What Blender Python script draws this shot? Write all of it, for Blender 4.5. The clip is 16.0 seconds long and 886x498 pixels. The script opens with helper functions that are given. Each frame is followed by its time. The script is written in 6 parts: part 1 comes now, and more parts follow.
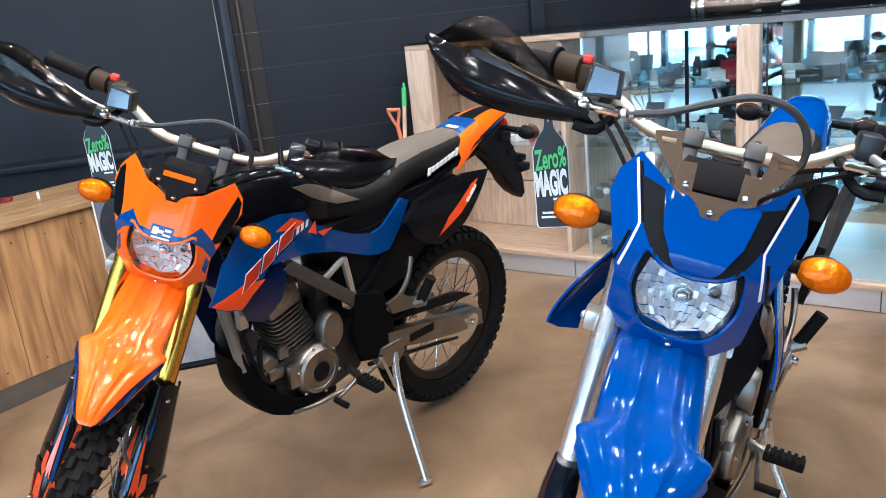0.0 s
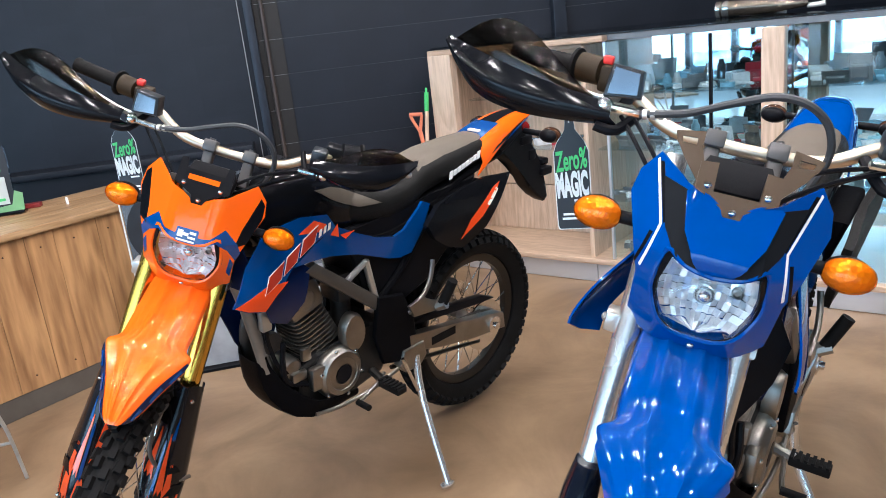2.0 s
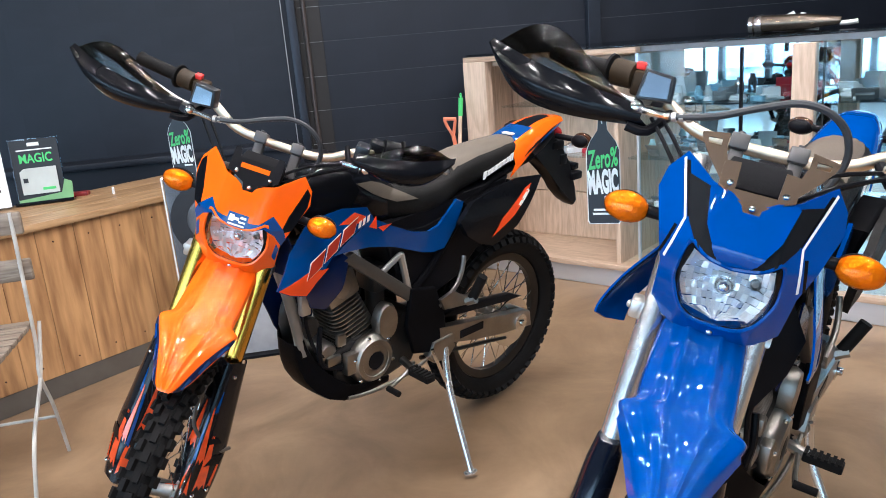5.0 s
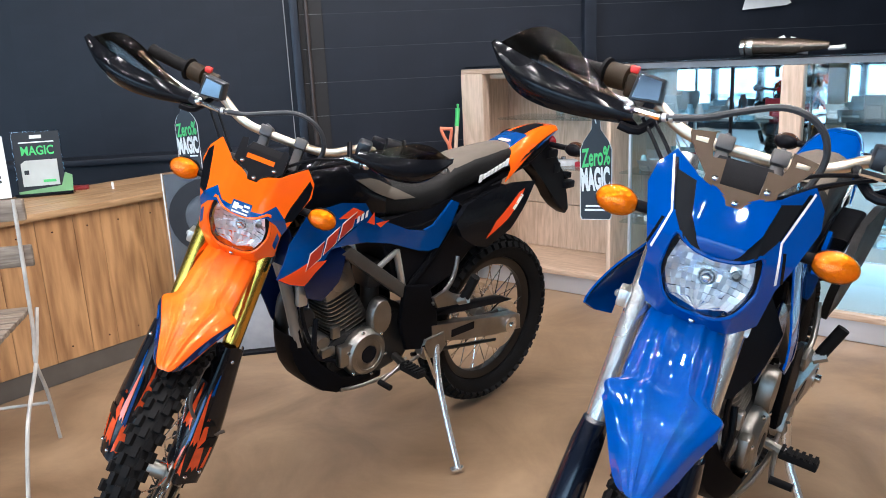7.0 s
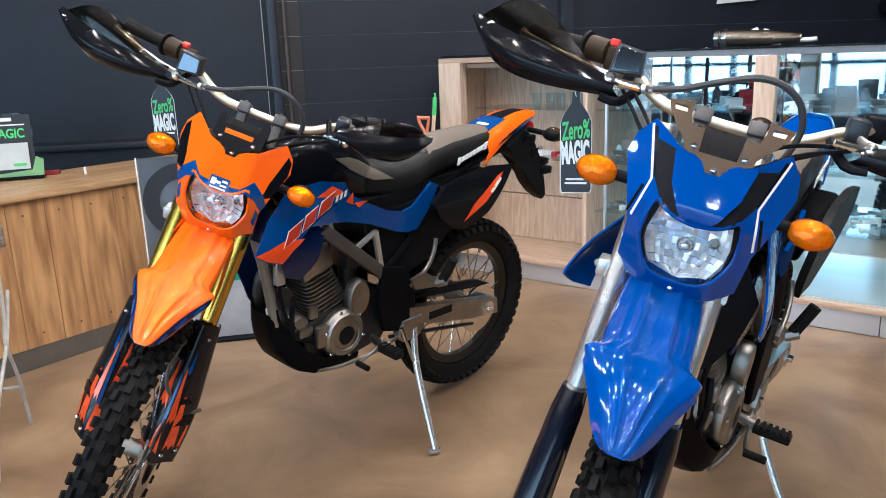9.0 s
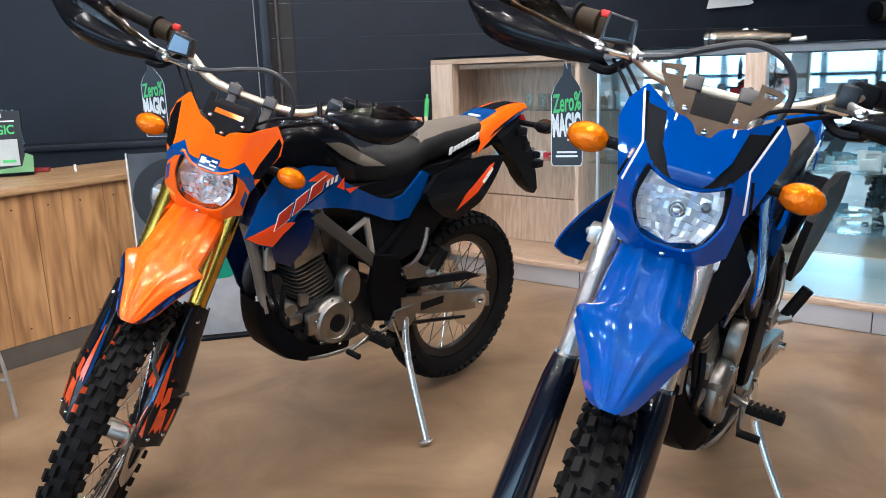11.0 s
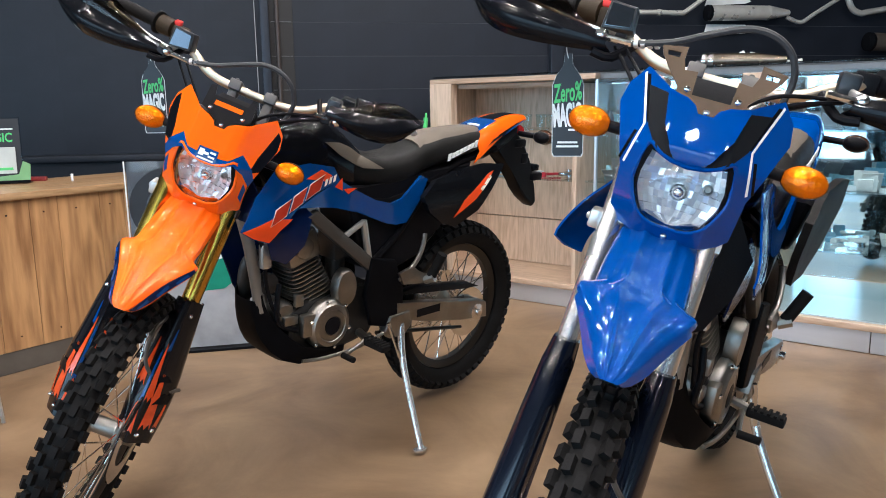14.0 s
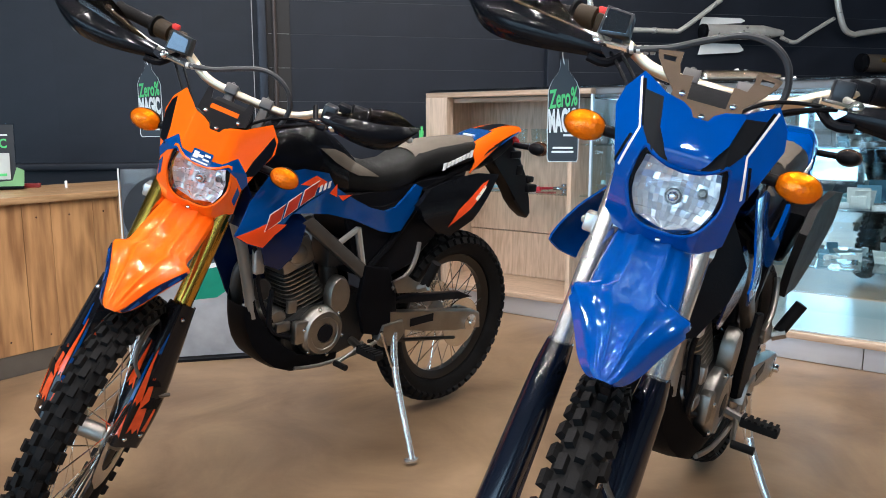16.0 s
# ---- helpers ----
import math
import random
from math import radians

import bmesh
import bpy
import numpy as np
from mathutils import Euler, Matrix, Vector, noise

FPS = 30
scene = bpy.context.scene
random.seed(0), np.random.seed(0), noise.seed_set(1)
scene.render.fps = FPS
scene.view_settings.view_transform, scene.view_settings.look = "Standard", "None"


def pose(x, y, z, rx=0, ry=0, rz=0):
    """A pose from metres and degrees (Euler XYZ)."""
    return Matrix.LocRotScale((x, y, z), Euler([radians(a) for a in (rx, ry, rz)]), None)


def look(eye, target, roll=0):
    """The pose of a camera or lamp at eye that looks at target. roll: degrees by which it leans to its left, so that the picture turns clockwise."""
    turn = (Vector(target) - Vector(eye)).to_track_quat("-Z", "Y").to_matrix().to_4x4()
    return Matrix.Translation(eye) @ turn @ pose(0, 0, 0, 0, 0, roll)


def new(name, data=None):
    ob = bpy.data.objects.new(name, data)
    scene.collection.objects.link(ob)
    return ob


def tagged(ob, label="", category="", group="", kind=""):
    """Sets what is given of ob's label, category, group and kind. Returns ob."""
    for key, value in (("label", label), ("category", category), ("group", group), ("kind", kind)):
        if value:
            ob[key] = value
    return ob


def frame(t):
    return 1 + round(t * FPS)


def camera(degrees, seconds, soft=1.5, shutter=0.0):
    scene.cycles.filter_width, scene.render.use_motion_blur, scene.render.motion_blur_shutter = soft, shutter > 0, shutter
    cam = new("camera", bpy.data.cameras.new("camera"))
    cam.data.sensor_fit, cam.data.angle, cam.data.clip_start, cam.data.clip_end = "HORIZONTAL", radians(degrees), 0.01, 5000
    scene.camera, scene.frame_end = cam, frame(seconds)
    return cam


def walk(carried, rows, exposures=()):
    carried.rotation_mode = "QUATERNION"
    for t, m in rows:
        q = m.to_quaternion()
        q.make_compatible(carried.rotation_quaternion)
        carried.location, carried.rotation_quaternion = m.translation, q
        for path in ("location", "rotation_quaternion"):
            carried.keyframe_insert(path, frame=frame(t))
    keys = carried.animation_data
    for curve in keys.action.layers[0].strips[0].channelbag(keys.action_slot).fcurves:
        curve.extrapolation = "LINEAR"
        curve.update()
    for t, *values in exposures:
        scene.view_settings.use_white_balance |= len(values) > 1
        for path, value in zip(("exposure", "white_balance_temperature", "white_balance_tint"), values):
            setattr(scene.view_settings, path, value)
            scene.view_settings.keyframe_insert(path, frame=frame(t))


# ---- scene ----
# camera
cam = camera(60.0, 16.0, soft=0.95)
PATH = [
    (0, (0.257, 0.343, 1.347), (-0.07, 2.231, 0.774), -6.0),
    (0.5, (0.256, 0.345, 1.343), (-0.072, 2.23, 0.761), -6.3),
    (1, (0.259, 0.345, 1.343), (-0.086, 2.232, 0.776), -6.5),
    (1.5, (0.26, 0.343, 1.341), (-0.107, 2.228, 0.782), -6.6),
    (2, (0.261, 0.337, 1.341), (-0.124, 2.22, 0.788), -6.5),
    (2.5, (0.263, 0.327, 1.34), (-0.138, 2.208, 0.792), -6.4),
    (3, (0.26, 0.313, 1.338), (-0.152, 2.191, 0.787), -6.3),
    (3.5, (0.256, 0.295, 1.336), (-0.166, 2.171, 0.789), -6.1),
    (4, (0.255, 0.274, 1.336), (-0.176, 2.15, 0.795), -5.8),
    (6.5, (0.258, 0.171, 1.31), (-0.177, 2.058, 0.812), -3.2),
    (7, (0.255, 0.154, 1.297), (-0.165, 2.048, 0.812), -2.7),
    (7.5, (0.253, 0.144, 1.286), (-0.155, 2.045, 0.816), -2.2),
    (8, (0.249, 0.138, 1.276), (-0.146, 2.041, 0.802), -1.9),
    (8.5, (0.247, 0.139, 1.263), (-0.117, 2.045, 0.779), -1.9),
    (9, (0.244, 0.137, 1.247), (-0.111, 2.043, 0.755), -2.0),
    (9.5, (0.244, 0.134, 1.229), (-0.098, 2.042, 0.737), -2.0),
    (10, (0.247, 0.132, 1.206), (-0.092, 2.043, 0.725), -2.0),
    (12.5, (0.247, 0.123, 1.1), (-0.083, 2.053, 0.694), -1.4),
    (13, (0.243, 0.122, 1.084), (-0.086, 2.056, 0.694), -1.2),
    (13.5, (0.239, 0.12, 1.073), (-0.089, 2.057, 0.697), -1.1),
    (14, (0.239, 0.122, 1.066), (-0.087, 2.061, 0.703), -0.9),
    (14.5, (0.242, 0.122, 1.059), (-0.082, 2.065, 0.714), -0.7),
    (15, (0.241, 0.123, 1.052), (-0.08, 2.068, 0.717), -0.5),
    (15.5, (0.239, 0.123, 1.044), (-0.076, 2.072, 0.722), -0.3),
    (16, (0.239, 0.122, 1.037), (-0.073, 2.072, 0.72), -0.1),
]
EXPOSURES = [(0, 0.19, 6050, 13), (4, 0.19, 6080, 13), (6.5, 0.19, 6130, 14), (9, 0.08, 6130, 13), (12.5, 0.04, 6220, 13), (16, 0.02, 6310, 12)]   # the clip's camera darkens and warms as it sinks
walk(cam, [(t, look(eye, target, roll)) for t, eye, target, roll in PATH], EXPOSURES)

# ---- light ----
scene.view_settings.exposure = 0.0
ROOM = -26.66            # the counters' axes: a along the display case, b towards it
RM = Matrix.Rotation(radians(ROOM), 4, "Z")
WALL = 22.0              # the black wall runs across the corner
world = bpy.data.worlds.new("world")
world.use_nodes = True
world.node_tree.nodes["Background"].inputs[0].default_value = (0.55, 0.7, 1.0, 1)
world.node_tree.nodes["Background"].inputs[1].default_value = 0.4
scene.world = world


def lamp(name, eye, target, size, power, colour):
    data = bpy.data.lights.new(name, "AREA")
    data.shape, data.size, data.energy, data.color = "DISK", size, power, colour
    ob = new(name, data)
    ob.matrix_world = look(eye, target)
    return ob


# daylight through the shop front, behind the camera
sky_lamp = bpy.data.lights.new("daylight", "AREA")
sky_lamp.shape, sky_lamp.size, sky_lamp.size_y, sky_lamp.energy, sky_lamp.color = "RECTANGLE", 8.0, 2.2, 150, (0.54, 0.78, 1.0)
sky_lamp_ob = new("daylight", sky_lamp)
sky_lamp_ob.matrix_world = RM @ look((-1.5, -3.85, 1.55), (-1.5, 0.0, 0.0))

SPOTS = [(-2.7 + 0.68 * i + 0.2 * (j % 2), -1.0 + 0.68 * j) for j in range(8) for i in range(7)]
for a, b in SPOTS:
    lamp("spot", RM @ Vector((a, b, 3.02)), RM @ Vector((a, b, 0)), 0.070, 6.0, (1.0, 0.95, 0.895))


# ---- materials ----
def tree(name):
    m = bpy.data.materials.new(name)
    m.use_nodes = True
    return m, m.node_tree.nodes, m.node_tree.links, m.node_tree.nodes["Principled BSDF"]


def scaled(c, k):
    return tuple(min(1, v * k) for v in c[:3]) + (1,)


def mat(name, colour, rough=0.5, metal=0.0, var=0.12, scale=14.0, bump=0.0, bump_scale=220.0, coat=0.0, stretch=(1, 1, 1)):
    """Base colour and roughness vary at two scales; bump gives fine relief."""
    m, nodes, links, p = tree(name)
    co = nodes.new("ShaderNodeTexCoord")
    mp = nodes.new("ShaderNodeMapping")
    mp.inputs["Scale"].default_value = stretch
    links.new(co.outputs["Object"], mp.inputs[0])
    big = nodes.new("ShaderNodeTexNoise")
    big.inputs["Scale"].default_value, big.inputs["Detail"].default_value = scale, 6
    links.new(mp.outputs[0], big.inputs["Vector"])
    ramp = nodes.new("ShaderNodeValToRGB")
    ramp.color_ramp.elements[0].position, ramp.color_ramp.elements[1].position = 0.3, 0.7
    ramp.color_ramp.elements[0].color, ramp.color_ramp.elements[1].color = scaled(colour, 1 - var), scaled(colour, 1 + var)
    links.new(big.outputs["Fac"], ramp.inputs[0])
    links.new(ramp.outputs[0], p.inputs["Base Color"])
    fine = nodes.new("ShaderNodeTexNoise")
    fine.inputs["Scale"].default_value, fine.inputs["Detail"].default_value = bump_scale, 3
    links.new(mp.outputs[0], fine.inputs["Vector"])
    rr = nodes.new("ShaderNodeMapRange")
    rr.inputs["To Min"].default_value, rr.inputs["To Max"].default_value = max(0.02, rough * 0.8), min(1, rough * 1.25)
    links.new(big.outputs["Fac"], rr.inputs["Value"])
    links.new(rr.outputs[0], p.inputs["Roughness"])
    p.inputs["Metallic"].default_value = metal
    p.inputs["Coat Weight"].default_value, p.inputs["Coat Roughness"].default_value = coat, 0.04
    if bump:
        b = nodes.new("ShaderNodeBump")
        b.inputs["Strength"].default_value, b.inputs["Distance"].default_value = bump, 0.002
        links.new(fine.outputs["Fac"], b.inputs["Height"])
        links.new(b.outputs[0], p.inputs["Normal"])
    return m


def wood(name, light, dark, along="Z", size=1.0, rough=0.45):
    """Long grain with rings and knots; each board differs by its random number."""
    m, nodes, links, p = tree(name)
    co = nodes.new("ShaderNodeTexCoord")
    info = nodes.new("ShaderNodeObjectInfo")
    add = nodes.new("ShaderNodeVectorMath")
    links.new(co.outputs["Object"], add.inputs[0])
    mul = nodes.new("ShaderNodeMath")
    mul.operation = "MULTIPLY"
    mul.inputs[1].default_value = 7.0
    links.new(info.outputs["Random"], mul.inputs[0])
    comb = nodes.new("ShaderNodeCombineXYZ")
    for i in range(3):
        links.new(mul.outputs[0], comb.inputs[i])
    links.new(comb.outputs[0], add.inputs[1])
    mp = nodes.new("ShaderNodeMapping")
    k = {"X": (0.6, 5, 5), "Y": (5, 0.6, 5), "Z": (5, 5, 0.6)}[along]
    mp.inputs["Scale"].default_value = tuple(v * size for v in k)
    links.new(add.outputs[0], mp.inputs[0])
    warp = nodes.new("ShaderNodeTexNoise")
    warp.inputs["Scale"].default_value, warp.inputs["Detail"].default_value, warp.inputs["Distortion"].default_value = 1.1, 3, 1.3
    links.new(mp.outputs[0], warp.inputs["Vector"])
    rings = nodes.new("ShaderNodeMath")
    rings.operation = "MULTIPLY"
    rings.inputs[1].default_value = 46.0
    links.new(warp.outputs["Fac"], rings.inputs[0])
    sine = nodes.new("ShaderNodeMath")
    sine.operation = "SINE"
    links.new(rings.outputs[0], sine.inputs[0])
    grain = nodes.new("ShaderNodeTexNoise")
    grain.inputs["Scale"].default_value, grain.inputs["Detail"].default_value = 14.0, 6
    links.new(mp.outputs[0], grain.inputs["Vector"])
    mix = nodes.new("ShaderNodeMath")
    mix.operation = "MULTIPLY_ADD"
    mix.inputs[1].default_value = 0.115
    links.new(sine.outputs[0], mix.inputs[0])
    links.new(grain.outputs["Fac"], mix.inputs[2])
    blotch = nodes.new("ShaderNodeTexNoise")
    blotch.inputs["Scale"].default_value = 1.7
    links.new(add.outputs[0], blotch.inputs["Vector"])
    mix2 = nodes.new("ShaderNodeMath")
    mix2.operation = "MULTIPLY_ADD"
    mix2.inputs[1].default_value = 0.5
    links.new(blotch.outputs["Fac"], mix2.inputs[0])
    links.new(mix.outputs[0], mix2.inputs[2])
    ramp = nodes.new("ShaderNodeValToRGB")
    ramp.color_ramp.elements[0].position, ramp.color_ramp.elements[1].position = 0.5, 1.0
    ramp.color_ramp.elements[0].color, ramp.color_ramp.elements[1].color = (*dark, 1), (*light, 1)
    links.new(mix2.outputs[0], ramp.inputs[0])
    links.new(ramp.outputs[0], p.inputs["Base Color"])
    p.inputs["Roughness"].default_value = rough
    b = nodes.new("ShaderNodeBump")
    b.inputs["Strength"].default_value, b.inputs["Distance"].default_value = 0.25, 0.002
    links.new(mix.outputs[0], b.inputs["Height"])
    links.new(b.outputs[0], p.inputs["Normal"])
    return m


def concrete():
    """Sealed brown concrete: clouds, stains, fine grain, a satin seal."""
    m, nodes, links, p = tree("brown concrete")
    co = nodes.new("ShaderNodeTexCoord")
    big = nodes.new("ShaderNodeTexNoise")
    big.inputs["Scale"].default_value, big.inputs["Detail"].default_value, big.inputs["Roughness"].default_value = 1.6, 8, 0.62
    big.inputs["Distortion"].default_value = 0.8
    fine = nodes.new("ShaderNodeTexNoise")
    fine.inputs["Scale"].default_value, fine.inputs["Detail"].default_value = 45, 5
    stain = nodes.new("ShaderNodeTexNoise")
    stain.inputs["Scale"].default_value, stain.inputs["Detail"].default_value = 4.2, 4
    for n in (big, fine, stain):
        links.new(co.outputs["Object"], n.inputs["Vector"])
    ramp = nodes.new("ShaderNodeValToRGB")
    e = ramp.color_ramp.elements
    e[0].position, e[0].color = 0.32, (0.142, 0.084, 0.044, 1)
    e[1].position, e[1].color = 0.68, (0.335, 0.219, 0.127, 1)
    links.new(big.outputs["Fac"], ramp.inputs[0])
    mix = nodes.new("ShaderNodeMix")
    mix.data_type, mix.blend_type = "RGBA", "MULTIPLY"
    mix.inputs["Factor"].default_value = 0.6
    r2 = nodes.new("ShaderNodeValToRGB")
    r2.color_ramp.elements[0].position, r2.color_ramp.elements[0].color = 0.35, (0.72, 0.7, 0.68, 1)
    r2.color_ramp.elements[1].position, r2.color_ramp.elements[1].color = 0.6, (1, 1, 1, 1)
    links.new(stain.outputs["Fac"], r2.inputs[0])
    links.new(ramp.outputs[0], mix.inputs["A"])
    links.new(r2.outputs[0], mix.inputs["B"])
    links.new(mix.outputs["Result"], p.inputs["Base Color"])
    rr = nodes.new("ShaderNodeMapRange")
    rr.inputs["To Min"].default_value, rr.inputs["To Max"].default_value = 0.3, 0.5
    links.new(stain.outputs["Fac"], rr.inputs["Value"])
    links.new(rr.outputs[0], p.inputs["Roughness"])
    b = nodes.new("ShaderNodeBump")
    b.inputs["Strength"].default_value, b.inputs["Distance"].default_value = 0.12, 0.002
    links.new(fine.outputs["Fac"], b.inputs["Height"])
    links.new(b.outputs[0], p.inputs["Normal"])
    return m


def glass(name, tint, rough=0.0, clear=0.9):
    """A thin clear pane: gloss by Fresnel over a see-through tint."""
    m, nodes, links, p = tree(name)
    out = nodes["Material Output"]
    tr, gl, mx, fr, pw, fa = (nodes.new("ShaderNode" + k) for k in ("BsdfTransparent", "BsdfGlossy", "MixShader", "LayerWeight", "Math", "Math"))
    tr.inputs[0].default_value = (*tint, 1)
    gl.inputs["Roughness"].default_value = rough
    fr.inputs[0].default_value = 0.5
    pw.operation, fa.operation = "POWER", "MULTIPLY_ADD"
    pw.inputs[1].default_value, fa.inputs[1].default_value, fa.inputs[2].default_value = 5.0, 0.93, 0.03
    links.new(fr.outputs["Facing"], pw.inputs[0])
    links.new(pw.outputs[0], fa.inputs[0])
    links.new(fa.outputs[0], mx.inputs[0])
    links.new(tr.outputs[0], mx.inputs[1])
    links.new(gl.outputs[0], mx.inputs[2])
    links.new(mx.outputs[0], out.inputs[0])
    return m


def facets(name="faceted chrome", metal=0.7, rough=0.18, size=55, depth=0.7):
    """A headlight's chromed bowl, pressed into facets."""
    m, nodes, links, p = tree(name)
    p.inputs["Base Color"].default_value, p.inputs["Metallic"].default_value = (0.94, 0.96, 0.98, 1), metal
    p.inputs["Roughness"].default_value = rough
    co = nodes.new("ShaderNodeTexCoord")
    vo = nodes.new("ShaderNodeTexVoronoi")
    vo.inputs["Scale"].default_value = size
    links.new(co.outputs["Object"], vo.inputs["Vector"])
    b = nodes.new("ShaderNodeBump")
    b.inputs["Strength"].default_value, b.inputs["Distance"].default_value = depth, 0.012
    links.new(vo.outputs["Distance"], b.inputs["Height"])
    links.new(b.outputs[0], p.inputs["Normal"])
    return m


def street():
    """Hazy daylight street seen through glass: white sky glare, blue shade and dark patches, all out of focus."""
    m, nodes, links, p = tree("bright street")
    co = nodes.new("ShaderNodeTexCoord")
    mp = nodes.new("ShaderNodeMapping")
    mp.inputs["Scale"].default_value = (0.55, 1.0, 0.9)
    links.new(co.outputs["Object"], mp.inputs[0])
    n = nodes.new("ShaderNodeTexNoise")
    n.inputs["Scale"].default_value, n.inputs["Detail"].default_value, n.inputs["Roughness"].default_value = 1.5, 5, 0.65
    links.new(mp.outputs[0], n.inputs["Vector"])
    ramp = nodes.new("ShaderNodeValToRGB")
    e = ramp.color_ramp.elements
    e[0].position, e[0].color = 0.40, (0.05, 0.10, 0.15, 1)
    e[1].position, e[1].color = 0.62, (0.80, 0.95, 1.0, 1)
    mid = e.new(0.49)
    mid.color = (0.26, 0.58, 0.82, 1)
    links.new(n.outputs["Fac"], ramp.inputs[0])
    links.new(ramp.outputs[0], p.inputs["Emission Color"])
    p.inputs["Base Color"].default_value = (0.1, 0.1, 0.1, 1)
    p.inputs["Emission Strength"].default_value = 3.4
    return m


ORANGE = mat("orange plastic", (0.95, 0.125, 0.004), 0.07, var=0.03, coat=0.25, bump=0.10, bump_scale=38)
BLUE = mat("blue plastic", (0.0002, 0.050, 0.255), 0.024, var=0.06, coat=0.0, bump=0.07, bump_scale=24)
BLUE.node_tree.nodes["Principled BSDF"].inputs["Specular IOR Level"].default_value = 0.42
BLUE_DECAL = mat("blue decal", (0.001, 0.048, 0.20), 0.09, var=0.08, coat=0.4, bump=0.08, bump_scale=26)
DARK_BLUE = mat("dark blue plastic", (0.002, 0.010, 0.05), 0.2, var=0.1, coat=0.1)
RED_DECAL = mat("red orange decal", (0.82, 0.065, 0.004), 0.35, var=0.08)
BLACK = mat("black plastic", (0.006, 0.006, 0.0075), 0.36, bump=0.15)
MATT = mat("matt black film", (0.008, 0.009, 0.011), 0.65, var=0.2)
GLOSS = mat("gloss black plastic", (0.005, 0.0055, 0.007), 0.12, coat=0.0)
GLOSS.node_tree.nodes["Principled BSDF"].inputs["Specular IOR Level"].default_value = 0.15
DARK_BLUE.node_tree.nodes["Principled BSDF"].inputs["Specular IOR Level"].default_value = 0.3
RUBBER = mat("tyre rubber", (0.0095, 0.009, 0.009), 0.62, var=0.25, bump=0.3, bump_scale=300)
for m in (BLACK, MATT, RUBBER):
    m.node_tree.nodes["Principled BSDF"].inputs["Specular IOR Level"].default_value = 0.09
# black of the skid plate; on frame and box it also carries recess shade
RECESS_BLACK = mat("deep black plastic and recess shade", (0.003, 0.003, 0.0038), 0.5, var=0.3, bump=0.2)
RECESS_BLACK.node_tree.nodes["Principled BSDF"].inputs["Specular IOR Level"].default_value = 0.05
HOSE = mat("grey black hose rubber", (0.028, 0.029, 0.032), 0.5, var=0.15)
RESERVOIR = mat("polished reservoir cover", (0.13, 0.148, 0.17), 0.09, 0.9, var=0.1)
PERCH = mat("slate plastic", (0.010, 0.012, 0.016), 0.35, var=0.1)
BROWN = mat("brown tinted plastic", (0.034, 0.022, 0.012), 0.5, var=0.2, bump=0.15)
BROWN.node_tree.nodes["Principled BSDF"].inputs["Specular IOR Level"].default_value = 0.15
GREY = mat("grey coated plate", (0.080, 0.066, 0.054), 0.42, bump=0.2)
SEAT_GREY = mat("grey seat vinyl", (0.112, 0.090, 0.067), 0.6, bump=0.5, bump_scale=600)
SEAT_BLACK = mat("black seat vinyl", (0.009, 0.0085, 0.008), 0.5, bump=0.4, bump_scale=600)
SEAT_BLACK.node_tree.nodes["Principled BSDF"].inputs["Specular IOR Level"].default_value = 0.15
ALU = mat("cast aluminium", (0.32, 0.298, 0.268), 0.34, 1.0, var=0.15, bump=0.35, bump_scale=400)
DARK_ALU = mat("dark cast metal", (0.055, 0.05, 0.047), 0.45, 0.6, var=0.2, bump=0.3)
ENGINE_BLACK = mat("black engine paint", (0.012, 0.0115, 0.011), 0.45, var=0.25, bump=0.3)
FIN = mat("sooty alloy fins", (0.32, 0.295, 0.265), 0.42, 1.0, var=0.2)
GUARD = mat("wet look black guard", (0.006, 0.006, 0.008), 0.09, coat=0.15, bump=0.12, bump_scale=30)
GUARD.node_tree.nodes["Principled BSDF"].inputs["Specular IOR Level"].default_value = 0.3
GUARD_RED = mat("wet look red decal", (0.72, 0.07, 0.012), 0.15, var=0.2, scale=40, coat=0.8)
DEEP_RED = mat("deep red decal", (0.42, 0.028, 0.008), 0.35, var=0.08)
RIM = mat("black rim", (0.006, 0.006, 0.006), 0.3, 0.0, var=0.1)
FRAME_GREY = mat("pale grey frame paint", (0.25, 0.235, 0.215), 0.34, 0.5, var=0.12)
PIPE = mat("pale brushed pipe", (0.80, 0.78, 0.72), 0.28, 0.55, var=0.1)
SATIN = mat("satin fork steel", (0.80, 0.80, 0.79), 0.25, 0.9, var=0.05)
SILVER = mat("silver paint", (0.62, 0.60, 0.57), 0.3, 0.85, var=0.06)
CHROME = mat("bright steel", (0.78, 0.77, 0.75), 0.13, 1.0, var=0.05)
BAR = mat("champagne handlebar", (0.64, 0.53, 0.40), 0.32, 1.0, var=0.08)
GOLD = mat("gold anodised fork", (0.80, 0.47, 0.08), 0.2, 1.0, var=0.06)
BRONZE = mat("bronze plate", (0.050, 0.031, 0.017), 0.38, 0.55, var=0.15)
WHITE = mat("white print", (0.82, 0.82, 0.80), 0.45, var=0.04)
PAPER = mat("pale paper", (0.52, 0.55, 0.52), 0.5, var=0.08)
GREEN = mat("green print", (0.08, 0.58, 0.16), 0.45, var=0.08)
CARD = mat("black card", (0.014, 0.014, 0.017), 0.4, var=0.2)
REFLECTOR = mat("chromed reflector", (0.97, 0.98, 0.98), 0.09, 0.5, var=0.03, bump=0.35, bump_scale=110, coat=0.7)
FACETS_SOFT = facets("faceted signal bowl", 0.5, 0.2, 120, 0.2)
AMBER = glass("amber clear plastic", (1.0, 0.45, 0.035), 0.06)
DARK_BRONZE = mat("dark bronze can", (0.16, 0.125, 0.095), 0.25, 0.85, var=0.15)
LENS = glass("headlight lens", (0.985, 0.995, 1.0))
